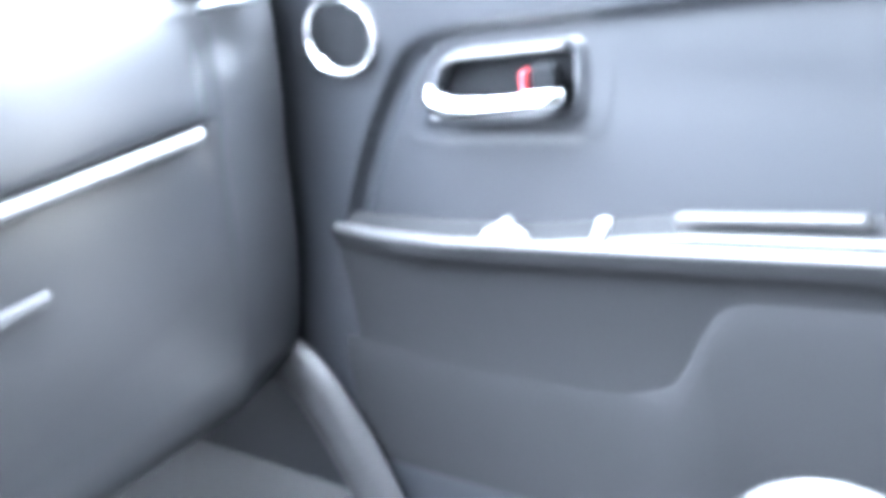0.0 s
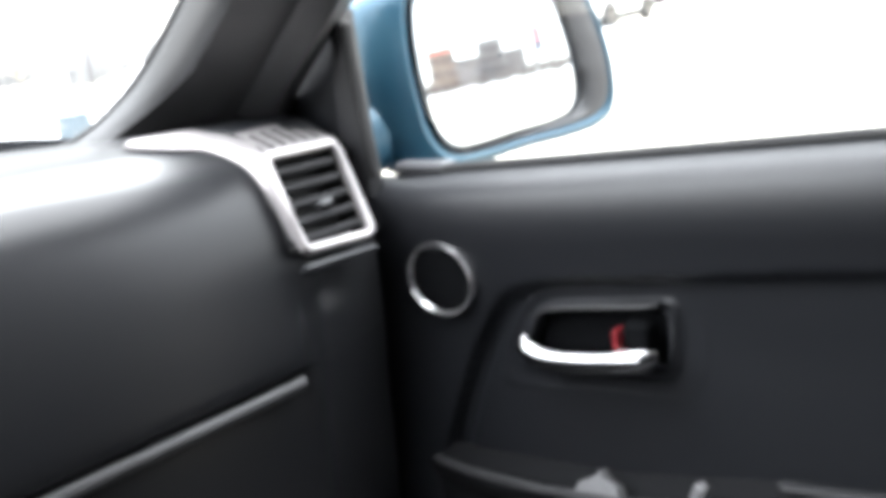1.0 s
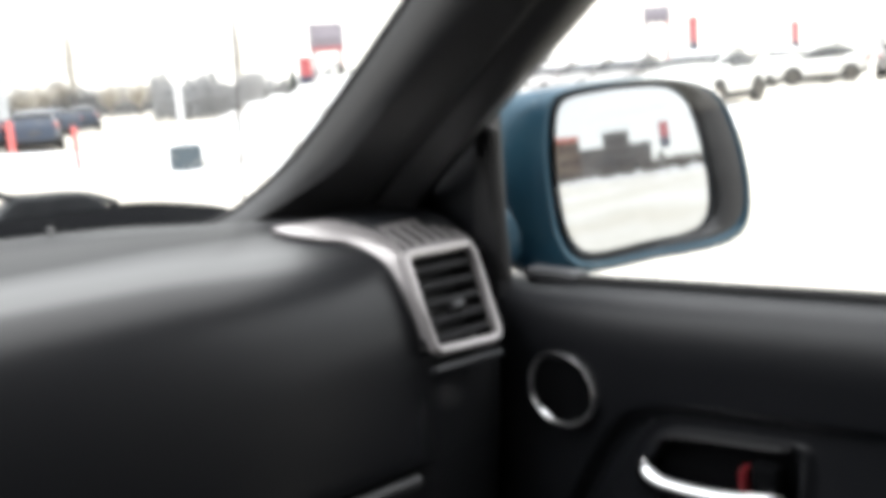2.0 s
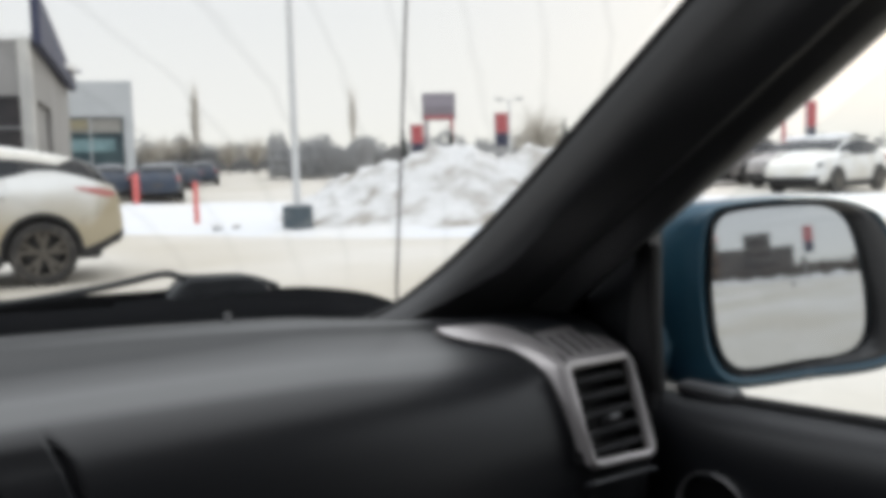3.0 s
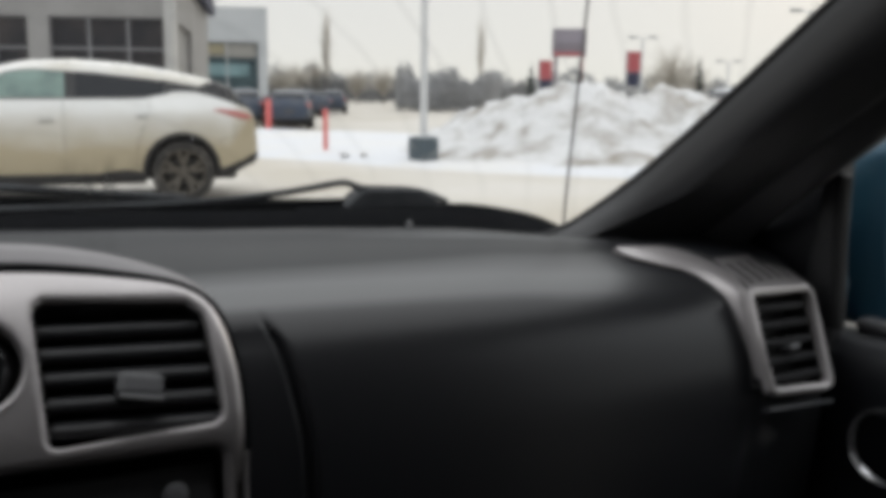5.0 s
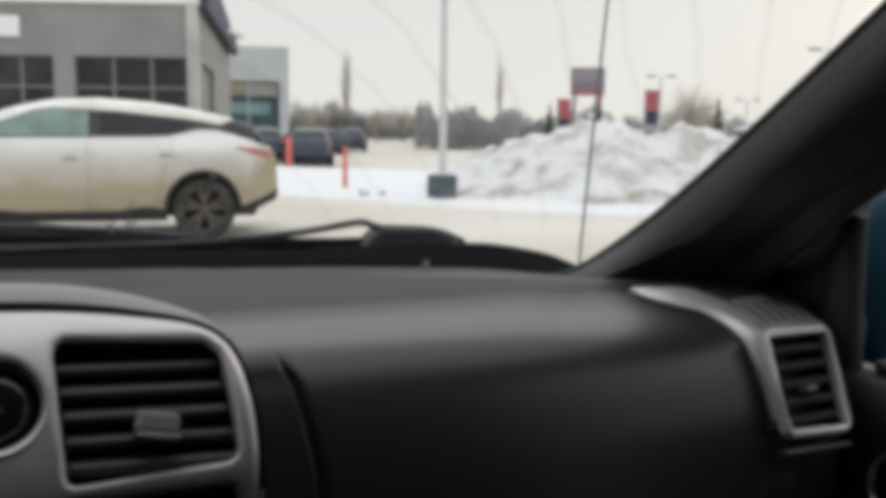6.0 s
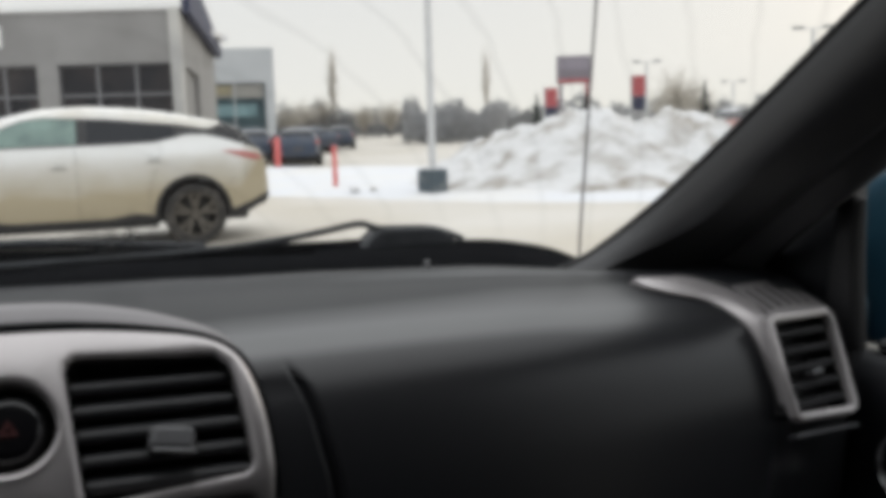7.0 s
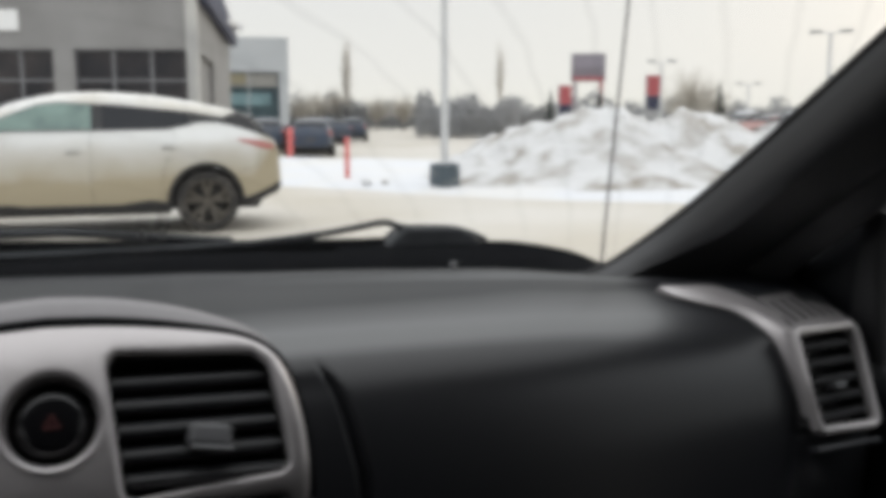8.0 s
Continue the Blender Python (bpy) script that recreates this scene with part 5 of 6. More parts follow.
        for x in np.linspace(-axle + opening - 0.02, axle - opening + 0.02, 40):
            x = float(x)
            crown = 0.365 + 0.055 * max(0.0, 1 - abs(x + 0.74) / 0.30) + 0.03 * max(0.0, 1 - abs(x - 0.80) / 0.2)
            rows.append([(x, s * (side_y(x, 0.40) + dy), z) for dy, z in ((-0.14, 0.235), (-0.035, 0.24), (0.004, 0.285), (0.012, crown - 0.02), (-0.004, crown))])
        part("sill_cladding", grid(rows), RUBBER, car, "black sill cladding", True)
        rows = []
        for x in np.linspace(-axle - opening, -2.35, 16):
            x = float(x)
            low = foot(x) - 0.035
            rows.append([(x, s * (side_y(x, 0.45) + dy), z) for dy, z in ((-0.10, low - 0.02), (-0.01, low), (0.010, low + 0.04), (0.010, low + 0.095), (-0.006, low + 0.115))])
        part("bumper_corner", grid(rows), RUBBER, car, "black lower bumper corner", True)
        # tail lamp swept round the corner
        rows = []
        for x, lo, hi in ((-1.77, 1.104, 1.112), (-1.86, 1.075, 1.110), (-1.96, 1.046, 1.102), (-2.08, 1.012, 1.088), (-2.18, 0.992, 1.066), (-2.26, 0.990, 1.040)):
            rows.append([(x, s * (side_y(x, z) + 0.008), z) for z in (lo, lo + (hi - lo) * 0.3, lo + (hi - lo) * 0.7, hi)])
        part("tail_lamp", thick(grid(rows), 0.006), TAIL, car, "red tail lamp swept round the corner", True)
        part("head_lamp", place(box(0.40, 0.10, 0.10, (0, 0, 0), 0.03), pose(2.12, s * (wide(2.12) - 0.03), 0.90, 0, 0, s * -14)), PALE, car)
    # roof, bonnet and tail in one skin
    def section(x, lift=0.0):
        z0, zt = rim_z(x), top(x)
        y0 = glass_y(x, z0) if z0 > belt(x) + 0.001 else side_y(x, z0)
        rise = max(0.0, zt - z0)
        line = [(y0, z0), (y0 - 0.006, z0 + min(0.02, rise * 0.3)), (y0 - 0.035, z0 + rise * 0.62), (y0 * 0.84, z0 + rise * 0.90), (y0 * 0.45, zt), (0.0, zt + 0.012)]
        line = [(y + lift * (0.8 if y > 0.3 else 0.0), z + lift) for y, z in line]
        return [Vector((x - lift * 0.5, y, z)) for y, z in line] + [Vector((x - lift * 0.5, -y, z)) for y, z in line[::-1][1:]]
    part("roof", grid([section(x) for x in xs]), WHITECAR, car, "white roof, bonnet and tailgate skin", True)
    part("spoiler", grid([section(float(x), 0.007) for x in np.linspace(-1.76, -2.02, 10)]), GLOSSBLACK, car, "gloss black roof spoiler", True)
    part("rear_window", grid([section(float(x), 0.006) for x in np.linspace(-2.02, -2.22, 8)]), CARGLASS, car, "dark rear window", True)
    rows = [[(x + 0.010, y * side_y(x, belt(x)) * 0.74, top(x) + 0.018 - 0.02 * abs(y) ** 2) for y in (-1, -0.6, -0.2, 0.2, 0.6, 1)] for x in (float(v) for v in np.linspace(0.42, 1.14, 8))]
    part("windscreen", grid(rows), CARGLASS, car, smooth=True)
    part("underbody", box(4.2, 1.35, 0.42, (0, 0, 0.47), 0.06), BLACK, car)
    part("bumper", place(box(0.24, 1.50, 0.17, (0, 0, 0), 0.06, 3), pose(-2.22, 0, 0.52)), RUBBER, car, "black rear bumper")
    part("bumper", place(box(0.20, 1.50, 0.20, (0, 0, 0), 0.06, 3), pose(2.33, 0, 0.46)), RUBBER, car, "black front bumper")
    part("number_plate", place(box(0.02, 0.36, 0.13, (0, 0, 0), 0.005), pose(-2.362, 0, 0.80)), WHITE, car)
    # the overhang behind the rear wheel is short
    for piece in car.children:
        if piece.type == "MESH" and piece.name.split(".")[0] != "wheel":
            for v in piece.data.vertices:
                if v.co.x < -1.60:
                    v.co.x = -1.60 + (v.co.x + 1.60) * 0.90
    return car


suv = build_crossover()
HEAD = 175.0
suv_wheel = Vector((1.685, 11.25, 0))
turn = pose(0, 0, 0, 0, 0, HEAD)
suv.matrix_basis = Matrix.Translation(suv_wheel - turn @ Vector((-0.285 * 4.9, 0.96, 0))) @ turn

ROOF_HATCH = [(-2.1, 0.80), (-2.05, 0.98), (-1.80, 1.27), (-1.2, 1.38), (-0.2, 1.42), (0.45, 1.35), (1.05, 1.04), (1.6, 0.94), (2.0, 0.80), (2.1, 0.60)]
hatch = build_car("parked_hatchback", "dark blue hatchback parked at the far lot edge", 4.2, 1.60, 1.33, 0.88, [(x, z * 0.935) for x, z in ROOF_HATCH], DARKCAR, [(0.85, -0.02, 0, 0), (-0.06, -0.9, 0, 0), (-0.95, -1.5, 0.9, 0)], "cars in the far lot")
hatch.matrix_basis = pose(8.35, 32.9, 0, 0, 0, 77)
copy_thing(hatch, pose(7.4, 36.0, 0, 0, 0, 78))
copy_thing(hatch, pose(11.8, 46.0, 0, 0, 0, 120))
van = build_car("parked_wagon", "white crossover among the row of parked cars", 4.6, 1.85, 1.65, 1.05, [(x * 0.94, z * 0.97) for x, z in ROOF_SUV], WHITECAR, [(0.9, -0.02, 0, 0), (-0.06, -0.92, 0, 0), (-0.96, -1.6, 0.9, 0)], "row of parked cars", True)
van.matrix_basis = pose(24.0, 17.4, 0, 0, 0, 190)
dark = build_car("parked_crossover", "dark grey crossover among the row of parked cars", 4.5, 1.84, 1.66, 1.05, [(x * 0.92, z * 0.975) for x, z in ROOF_SUV], GREYCAR, [(0.9, -0.02, 0, 0), (-0.06, -0.92, 0, 0), (-0.96, -1.6, 0.9, 0)], "row of parked cars", True)
dark.matrix_basis = pose(27.0, 20.6, 0, 0, 0, 188)
for src, x, y, a in ((dark, 28.0, 24.0, 190), (dark, 29.3, 27.2, 188), (dark, 30.4, 30.4, 190), (dark, 31.8, 33.6, 191), (dark, 34.4, 40.4, 190), (van, 38.0, 22.4, 150), (dark, 41.5, 20.0, 20), (dark, 42.5, 24.5, 195), (van, 45.0, 28.0, 190), (dark, 35.0, 12.0, 120), (van, 39.0, 14.0, 15), (hatch, 15.7, 52.0, 74), (hatch, 13.2, 50.0, 80)):
    copy_thing(src, pose(x, y, 0, 0, 0, a))


russet = build_car("parked_hatchback", "rusty red hatchback beyond the snow bank", 4.2, 1.78, 1.52, 1.0, ROOF_HATCH, REDCAR, [(0.85, -0.02, 0, 0), (-0.06, -0.9, 0, 0), (-0.95, -1.5, 0.9, 0)], "row of parked cars", True)
russet.matrix_basis = pose(33.0, 37.0, 0, 0, 0, 189)


# ---- posts, poles, signs ----
def build_post(x, y, h, r):
    p = thing("marker_post", "orange-red plastic marker post standing in the snow", "post", "marker posts")
    part("tube", place(cyl(r, h, 16, r * 0.9, 0.01), pose(x, y, h / 2 - 0.02)), ORANGE, p, smooth=True)
    part("cap", place(cyl(r * 1.1, 0.05, 16, r * 0.8, 0.01), pose(x, y, h)), ORANGE, p, smooth=True)
    return p


build_post(5.70, 19.1, 0.92, 0.055)
build_post(7.05, 30.4, 1.00, 0.105)


def build_lamp_post(x, y, h, base=True, arms=2, turn_deg=20):
    p = thing("lamp_post", "tall pale steel lamp post" + (" on a dark concrete block" if base else " over the far car park"), "lamp post", "lamp posts")
    part("shaft", place(cyl(0.075 if base else 0.12, h, 16, 0.06 if base else 0.09), pose(x, y, h / 2)), POLE, p, smooth=True)
    if base:
        part("block", place(box(0.42, 0.42, 0.50, (0, 0, 0), 0.03), pose(x, y, 0.24, 0, 0, 20)), BLOCK, p, "dark painted concrete block")
        part("flange", place(box(0.28, 0.28, 0.04, (0, 0, 0), 0.01), pose(x, y, 0.51, 0, 0, 20)), POLE, p)
    for i in range(arms):
        a = radians(turn_deg + 360 * i / arms)
        part("arm", tube([(x, y, h - 0.05), (x + 0.5 * math.cos(a), y + 0.5 * math.sin(a), h + 0.05)], 0.04, 8), POLE, p)
        part("lamp_head", place(box(0.7, 0.3, 0.14, (0, 0, 0), 0.03), pose(x + 0.85 * math.cos(a), y + 0.85 * math.sin(a), h + 0.08, 0, 0, math.degrees(a))), BLOCK, p)
    return p


def at(bearing, dist):
    b = radians(bearing)
    return 0.16 + dist * math.sin(b), 0.17 + dist * math.cos(b)


build_lamp_post(6.80, 16.30, 5.3)
for b, d, h in ((44.8, 60, 6.3), (35.5, 80, 5.9), (40.5, 95, 4.5), (63, 70, 6.0)):
    build_lamp_post(*at(b, d), h, False, 2, -b)


def build_sign(b, d, z0, z1, wide, legs=True):
    x, y = at(b, d)
    p = thing("roadside_sign", "grey and red pylon sign beyond the snow bank", "sign", "roadside signs")
    m = pose(x, y, 0, 0, 0, -b)
    part("board", place(box(wide, 0.35, z1 - z0, (0, 0, (z0 + z1) / 2), 0.04), m), SIGN, p)
    part("panel", place(box(wide * 0.9, 0.03, (z1 - z0) * 0.42, (0, -0.19, z0 + (z1 - z0) * 0.70), 0.01), m), mat_cache("mauve_grey_face", (0.26, 0.24, 0.28)), p)
    if legs:
        part("panel", place(box(wide * 0.9, 0.03, (z1 - z0) * 0.13, (0, -0.19, z0 + (z1 - z0) * 0.10), 0.01), m), BANNER, p, "red lower panel")
    for sx in (-1, 1):
        part("leg", place(box(0.22, 0.22, z0, (sx * wide * 0.38, 0, z0 / 2), 0.02), m), BANNER if sx > 0 else SIGN, p)
    return p


MADE = {}


def mat_cache(name, color):
    if name not in MADE:
        MADE[name] = mat(name, color, 0.6, vary=0.08, scale=3)
    return MADE[name]


build_sign(31.15, 60, 3.6, 5.35, 2.15)
build_sign(51.05, 62, 3.9, 4.95, 1.7, False)


def build_flag(b, d, z0, z1, wide):
    x, y = at(b, d)
    p = thing("banner_flag", "red and navy banner on a pole at the car lot", "flag", "banner flags")
    part("pole", place(cyl(0.04, z1 + 0.1, 10), pose(x - wide / 2 - 0.03, y, z1 / 2)), POLE, p, smooth=True)
    h = z1 - z0
    m = pose(x, y, 0, 0, 0, -b)
    part("cloth", place(thick(grid([[(-wide / 2 + wide * i / 6, 0.04 * math.sin(i), z0 + h * (0.42 + 0.58 * j / 6)) for i in range(7)] for j in range(7)]), 0.02), m), BANNER, p, "red cloth", True)
    part("lower_cloth", place(thick(grid([[(-wide / 2 + wide * i / 6, 0.04 * math.sin(i), z0 + h * 0.415 * j / 4) for i in range(7)] for j in range(5)]), 0.02), m), NAVY, p, "navy cloth", True)
    return p


for b, z0, z1, wd in ((35.0, 1.75, 3.75, 0.85), (29.75, 1.3, 3.2, 0.8), (53.1, 1.4, 3.8, 0.6), (58.7, 1.2, 3.1, 0.5)):
    build_flag(b, 55, z0, z1, wd)


# ---- buildings ----
def build_dealership():
    h = thing("dealership_building", "grey clad showroom with white-framed dark windows", "building")
    x, y = at(7.5, 42)
    m = axes((x, y, 0), (0.93, -0.366, 0), (0, 0, 1))
    # wall with window openings; x runs left from the corner
    wall = [(-24, 0), (0, 0), (0, 6.6), (-24, 6.6)]
    holes = [[(-5.35, 0.6), (-5.35, 4.3), (-0.35, 4.3), (-0.35, 0.6)], [(-12.0, 0.6), (-12.0, 4.3), (-6.25, 4.3), (-6.25, 0.6)], [(-19.5, 0.6), (-19.5, 4.3), (-13.2, 4.3), (-13.2, 0.6)]]
    part("wall", place(plate([wall] + holes, 0.4), m), WALLGREY, h)
    side = plate([[(0, 0), (14, 0), (14, 6.6), (0, 6.6)], [(1.5, 0.8), (1.5, 4.2), (6, 4.0), (6, 0.8)]], 0.4)
    ms = axes((x, y, 0), (0.26, 0.966, 0), (0, 0, 1))
    part("wall", place(side, ms), WALLGREY, h)
    part("roof", place(box(23.4, 0.25, 12, (-12.2, 6.4, -6.8)), m), SNOW, h, "snow-covered flat roof")
    part("coping", place(box(24.2, 0.28, 0.5, (-12, 6.68, -0.15)), m), WHITE, h, "white coping")
    part("pilaster", place(box(0.45, 6.6, 0.5, (-0.2, 3.3, -0.1), 0.02), m), PILASTER, h)
    for (x0, x1, n) in ((-5.35, -0.35, 3), (-12.0, -6.25, 4), (-19.5, -13.2, 4)):
        wd = part("window", place(box(x1 - x0, 3.7, 0.04, ((x0 + x1) / 2, 2.45, -0.25)), m), SHOPGLASS, h)
        for i in range(n + 1):
            part("mullion", place(box(0.09, 3.7, 0.10, (x0 + (x1 - x0) * i / n, 2.45, -0.18)), m), MULLION, wd)
        for yy in (0.62, 1.75, 2.95, 4.28):
            part("transom", place(box(x1 - x0, 0.08, 0.09, ((x0 + x1) / 2, yy, -0.18)), m), MULLION, wd)
    part("roller_door", place(box(4.5, 3.3, 0.04, (3.75, 2.45, -0.25)), ms), WALLGREY, h, "closed grey roller door")
    # blue-black blade sign at the corner
    blade = plate([[(0.0, 8.6), (0.3, 8.6), (13.5, 6.0), (13.5, 5.4), (6.0, 6.0), (0.0, 6.4)]], 0.35)
    part("blade_sign", place(blade, axes((x + 0.5, y, 0), (0.26, 0.966, 0), (0, 0, 1))), NAVY, h, "dark blade-shaped corner canopy")
    part("sign_disc", place(box(1.2, 0.9, 0.10, (-8.2, 5.5, 0.06), 0.05), m), WHITE, h, "pale sign shape")
    return h


build_dealership()


def build_shop():
    h = thing("far_shop_building", "pale blue-grey clad shop with teal glass front", "building")
    x, y = at(12.85, 75)
    m = axes((x, y, 0), (0.97, -0.22, 0), (0, 0, 1))
    part("wall", place(plate([[(-14, 0), (0, 0), (0, 7.6), (-14, 7.6)], [(-13, 0.3), (-13, 4.9), (-0.7, 4.9), (-0.7, 0.3)]], 0.4), m), WALLPALE, h)
    part("wall", place(box(0.4, 7.6, 14, (-0.2, 3.8, -7.4)), m), WALLPALE, h)
    part("roof", place(box(14, 0.2, 14, (-7, 7.5, -7.2)), m), SNOW, h, "snow-covered flat roof")
    wd = part("window", place(box(12.3, 4.6, 0.05, (-6.85, 2.6, -0.3)), m), TEAL, h)
    for i in range(6):
        part("mullion", place(box(0.1, 4.6, 0.12, (-13 + 12.3 * i / 5, 2.6, -0.2)), m), WALLPALE, wd)
    part("blind", place(box(11.9, 1.05, 0.06, (-6.85, 4.25, -0.24), 0.01), m), BLIND, wd, "beige-grey blind behind the upper glass")
    part("sign_band", place(box(1.9, 0.75, 0.10, (-4.3, 4.35, -0.14), 0.02), m), YELLOW, h, "dull yellow sign band")
    # bright patch of light in the shop glass, added as a pale board
    part("light_patch", place(box(3.1, 0.95, 0.05, (-3.0, 2.75, -0.25), 0.01), m), PALETEAL, wd, "pale teal patch painted for light in the glass")
    part("plinth", place(box(13.6, 0.75, 0.12, (-7.0, 0.40, 0.08), 0.02), m), WHITE, h, "white plinth under the glass")
    return h


build_shop()


def build_block(name, label, b, d, wide, tall, deep, wall_m, roof_m, rows_n, cols):
    h = thing(name, label, "building", "buildings behind the truck")
    x, y = at(b, d)
    m = axes((x, y, 0), (math.cos(radians(b)), -math.sin(radians(b)), 0), (0, 0, 1))
    part("wall", place(box(wide, tall, deep, (0, tall / 2, -deep / 2)), m), wall_m, h)
    part("roof", place(box(wide * 1.05, tall * 0.10, deep * 1.05, (0, tall * 1.05, -deep / 2), 0.05), m), roof_m, h)
    for i in range(cols):
        for j in range(rows_n):
            part("window", place(box(wide / cols * 0.5, tall / rows_n * 0.42, 0.1, (-wide / 2 + wide * (i + 0.5) / cols, tall * (j + 0.5) / rows_n, 0.02)), m), SHOPGLASS, h)
    return h


build_block("brick_building", "brown brick building with a red roof edge", 175.8, 57.5, 4.6, 6.6, 8, BROWN, REDROOF, 3, 4)
build_block("office_building", "low taupe wing between the taller buildings", 171.4, 57.6, 4.4, 4.6, 8, TAUPE, TAUPE, 0, 0)
build_block("office_building", "taupe rendered office block", 166.95, 57.6, 4.6, 6.5, 8, TAUPE, TAUPE, 4, 5)
build_block("office_building", "low taupe annexe of the office block", 162.7, 57.7, 3.9, 4.5, 8, TAUPE, TAUPE, 0, 0)
build_flag(157.7, 39.8, 2.9, 5.5, 1.2)


# ---- trees ----
def build_bare_tree(b, d, h, spread, seed, twigs=260):
    rnd = random.Random(seed)
    x, y = at(b, d)
    t = thing("bare_tree", "leafless tree with a fine crown paled by frost and haze", "tree", "bare trees")
    part("trunk", tube([(x, y, 0), (x + 0.05, y, h * 0.3), (x, y + 0.1, h * 0.7)], 0.1, 8, 1, [0.016 * h, 0.012 * h, 0.006 * h]), BARK, t, smooth=True)
    bm = bmesh.new()
    for i in range(twigs):
        a, tilt = rnd.uniform(0, 2 * math.pi), math.acos(rnd.uniform(-0.75, 1.0))
        reach = rnd.uniform(0.45, 1.0)
        p2 = Vector((x, y, h * 0.60)) + Vector((math.cos(a) * math.sin(tilt) * spread, math.sin(a) * math.sin(tilt) * spread, math.cos(tilt) * h * 0.40)) * reach
        p0 = Vector((x, y, min(h * rnd.uniform(0.15, 0.60), p2.z - 0.05 * h)))
        p1 = p0.lerp(p2, 0.5) + Vector((0, 0, 0.04 * h))
        wd = 0.006 * h
        for q0, q1, w0, w1 in ((p0, p1, wd, wd * 0.7), (p1, p2, wd * 0.7, wd * 0.3)):
            s = Vector((-math.sin(a), math.cos(a), 0.0)) * w0
            vs = [bm.verts.new(v) for v in (q0 - s, q0 + s, q1 + s * (w1 / w0), q1 - s * (w1 / w0))]
            bm.faces.new(vs)
            u = Vector((0, 0, w0))
            bm.faces.new([bm.verts.new(v) for v in (q0 - u, q0 + u, q1 + u * 0.5, q1 - u * 0.5)])
        for k in range(5):
            f = rnd.uniform(0.2, 1)
            q = p1.lerp(p2, f)
            e = q + Vector((rnd.uniform(-1, 1), rnd.uniform(-1, 1), rnd.uniform(0, 1.2))) * spread * 0.22
            s = Vector((rnd.uniform(-1, 1), rnd.uniform(-1, 1), 0)).normalized() * wd * 0.4
            bm.faces.new([bm.verts.new(v) for v in (q - s, q + s, e)])
    part("crown", bm, TWIG, t, "fine bare twigs")
    return t


def build_spruce(b, d, h, seed):
    rnd = random.Random(seed)
    x, y = at(b, d)
    t = thing("spruce_tree", "dark narrow spruce beyond the car park", "tree", "spruces")
    part("trunk", place(cyl(0.02 * h, h * 0.9, 8, 0.004 * h), pose(x, y, h * 0.45)), BARK, t)
    bm = bmesh.new()
    for i in range(150):
        f = i / 150
        z = h * (0.08 + 0.9 * f)
        r = 0.17 * h * (1 - f) ** 0.85 * rnd.uniform(0.65, 1.15)
        a = rnd.uniform(0, 2 * math.pi)
        tip = Vector((x + math.cos(a) * r, y + math.sin(a) * r, z - 0.05 * h))
        s = Vector((-math.sin(a), math.cos(a), 0)) * r * 0.30
        c0 = Vector((x, y, z + 0.02 * h))
        bm.faces.new([bm.verts.new(v) for v in (c0 - s * 0.3, tip - s, tip + Vector((math.cos(a), math.sin(a), 0)) * r * 0.15, tip + s, c0 + s * 0.3)])
    part("crown", bm, SPRUCE, t)
    return t


build_bare_tree(37.3, 44, 3.8, 1.6, 5, 230)
build_bare_tree(38.6, 46, 3.0, 1.2, 6, 160)
build_spruce(38.9, 44, 3.2, 7)
build_spruce(28.9, 70, 3.6, 8)
build_spruce(31.9, 58, 3.4, 9)
build_bare_tree(16.35, 82, 8.8, 0.8, 10, 90)
build_bare_tree(25.8, 82, 8.6, 0.65, 11, 60)
for i, b in enumerate((13.5, 14.6, 15.7, 18.2, 19.8)):
    build_bare_tree(b, 78 + 3 * i, 3.6 + 0.3 * (i % 3), 1.8, 20 + i, 220)


def build_woods(name, label, b0, b1, d, h, seed, count, material=FARTREE, grain=0.085):
    """Far belt of trees and bushes as many small clumps."""
    rnd = random.Random(seed)
    verts, faces = [], []
    for i in range(count):
        b = rnd.uniform(b0, b1)
        dd = d * rnd.uniform(0.95, 1.1)
        x, y = at(b, dd)
        top = h * (0.55 + 0.45 * abs(noise.noise(Vector((b * 0.55, seed, 0.3)))) * 2) * rnd.uniform(0.5, 1.0)
        z = rnd.uniform(0.1, 1.0) * top
        r = rnd.uniform(0.2, 0.7) * h * grain
        m = pose(x, y, z, rnd.uniform(-35, 35), rnd.uniform(-35, 35), rnd.uniform(0, 90)) @ Matrix.Diagonal((r * 0.62, r * 0.62, r * 2.3, 1))
        k = len(verts)
        verts += [m @ Vector(p) for p in ((1, 0, 0), (-1, 0, 0), (0, 1, 0), (0, -1, 0), (0, 0, 1), (0, 0, -1))]
        faces += [tuple(k + c for c in q) for q in ((0, 2, 4), (2, 1, 4), (1, 3, 4), (3, 0, 4), (2, 0, 5), (1, 2, 5), (3, 1, 5), (0, 3, 5))]
    me = bpy.data.meshes.new(name)
    me.from_pydata(verts, [], faces)
    me.materials.append(material)
    return tagged(new(name, me), label, "woods", kind="stuff")


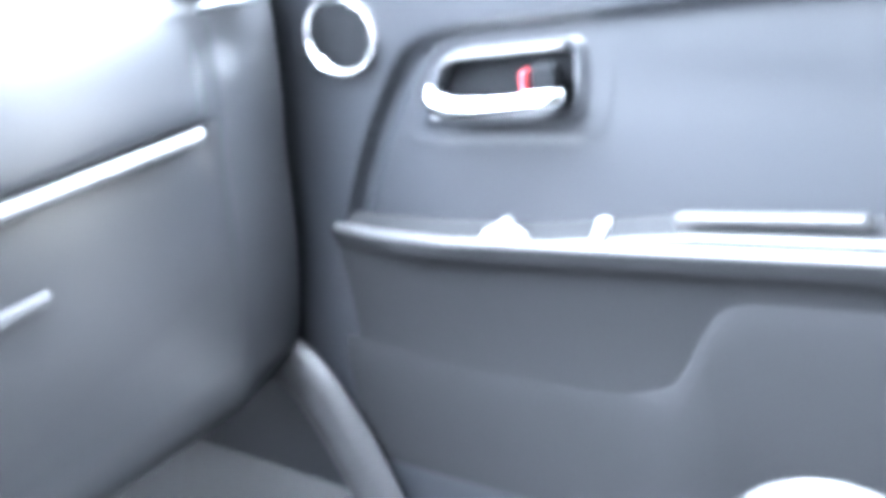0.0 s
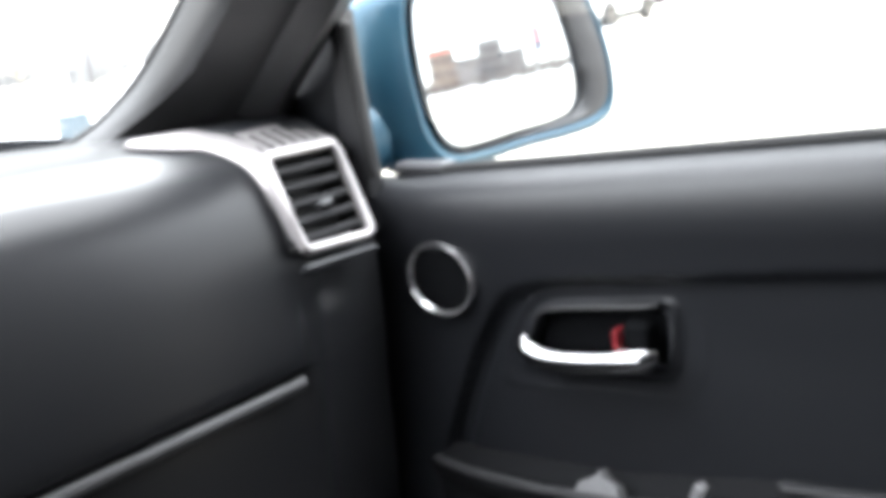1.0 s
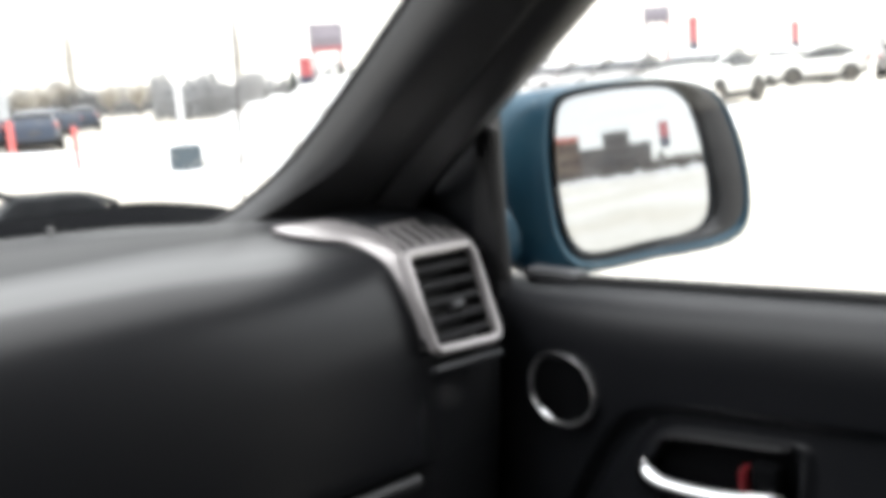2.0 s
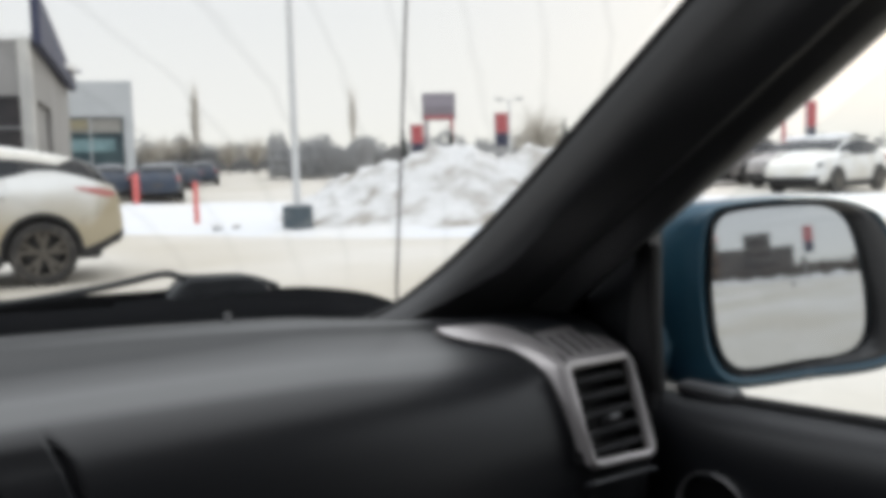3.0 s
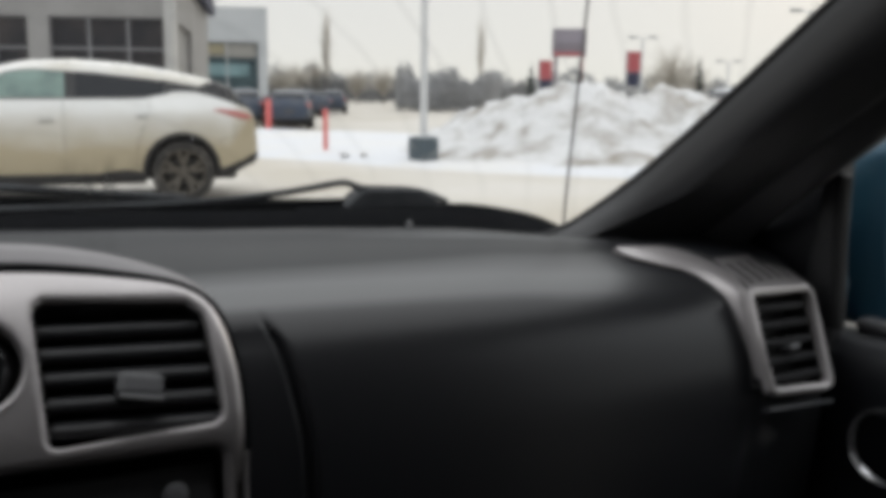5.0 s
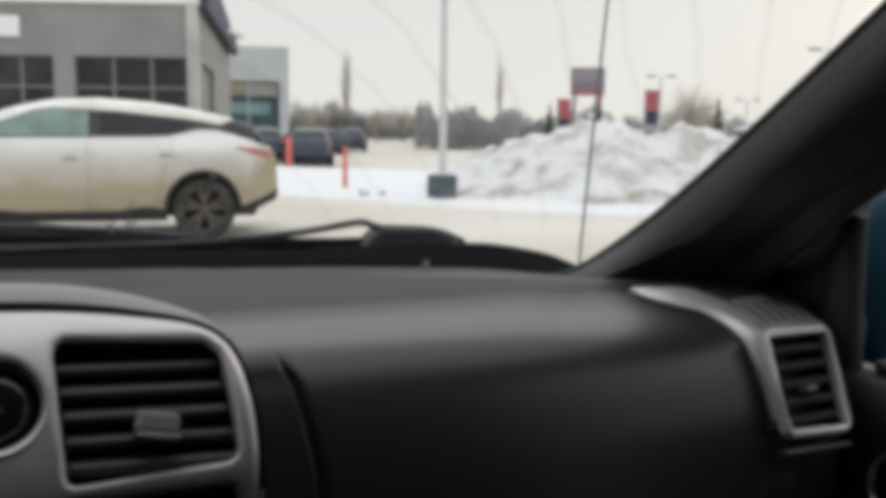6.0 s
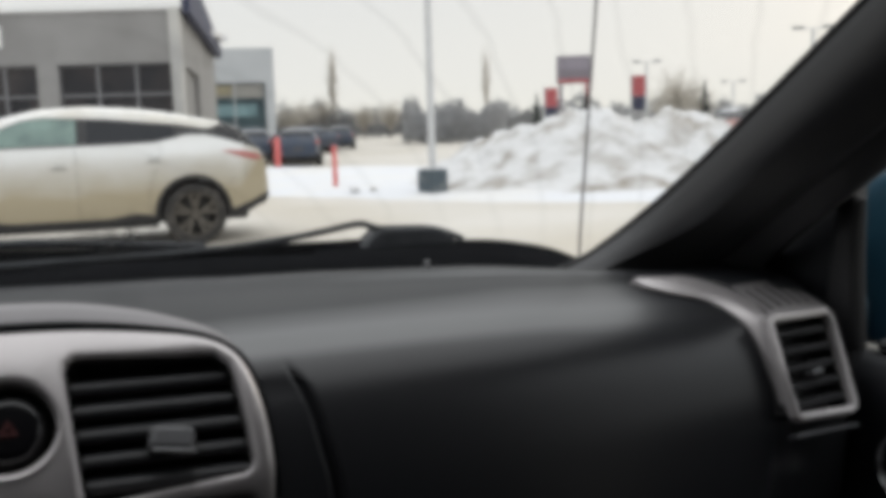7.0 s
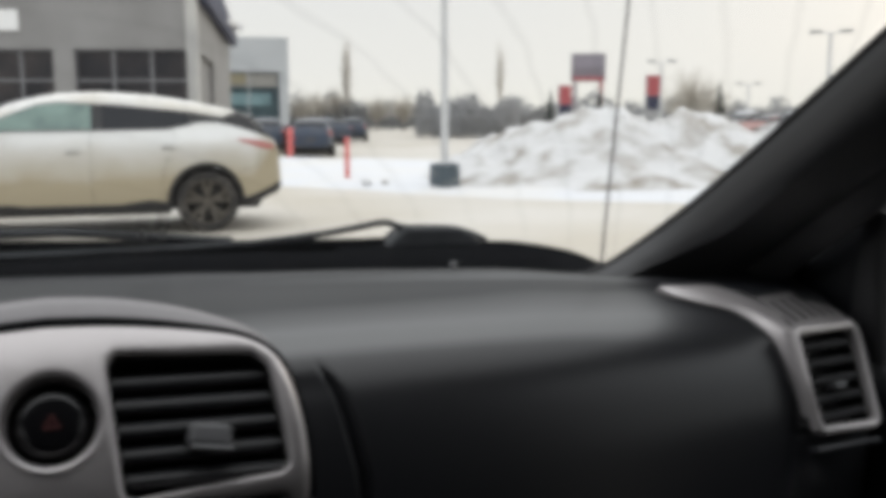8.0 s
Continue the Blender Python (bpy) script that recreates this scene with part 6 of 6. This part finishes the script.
build_woods("far_woods", "belt of far trees along the horizon, paled for haze", 8, 46, 125, 4.6, 31, 9000)
build_woods("far_woods", "belt of far trees along the horizon, paled for haze", 46, 80, 110, 3.4, 32, 5000)
build_woods("far_woods", "belt of dark trees behind the truck", 136, 190, 63, 3.7, 33, 8000, BARK)
build_woods("far_bushes", "grey leafless bushes at the lot edge", 20.6, 27.0, 62, 3.3, 34, 8000, grain=0.048)
build_woods("far_woods", "dark belt of winter woods beyond the far lot", 11.5, 33.0, 100, 3.0, 36, 9000, WOODS, grain=0.07)
build_woods("far_bushes", "dark bare scrub beside the shop", 12.8, 17.6, 84, 3.5, 37, 3500, WOODS, grain=0.05)
build_woods("far_woods", "low belt of bare trees before the buildings", 152, 181, 54.5, 2.6, 35, 2200, BARK)


def build_ridge(b0, b1, d, h):
    """Low windrow of ploughed snow along the edge of the lot."""
    rows = []
    for i in range(81):
        b = b0 + (b1 - b0) * i / 80
        lump = 0.65 + 0.5 * noise.noise(Vector((i * 0.21, 4, 1))) + 0.25 * noise.noise(Vector((i * 0.7, 9, 2)))
        rows.append([(*at(b, d + off), -0.05 + max(0.0, h * lump * share)) for off, share in ((-1.6, 0.0), (-0.9, 0.55), (-0.2, 1.0), (0.4, 0.9), (1.4, 0.0))])
    return tagged(link_bm("snow_ridge", grid(rows), DIRTSNOW, True), "low ploughed ridge of snow along the lot edge", "snow bank", kind="stuff")


build_ridge(150, 184, 51.0, 0.9)


def build_clod(x, y, size, seed):
    """A lump of dirty ice fallen on the snow."""
    clod = thing("ice_lump", "small grey lump of dirty ice on the snow", "ice lump", "ice lumps")
    bm = bmesh.new()
    bmesh.ops.create_icosphere(bm, subdivisions=2, radius=size)
    for v in bm.verts:
        v.co *= 0.8 + 0.5 * noise.noise(v.co / size * 1.3 + Vector((seed, 0, 0)))
        v.co.z *= 0.6
    part("lump", place(bm, pose(x, y, 0.08 + size * 0.3)), DIRTSNOW, clod, smooth=True)
    return clod


build_clod(5.55, 17.3, 0.13, 3)
build_clod(5.9, 17.2, 0.08, 8)
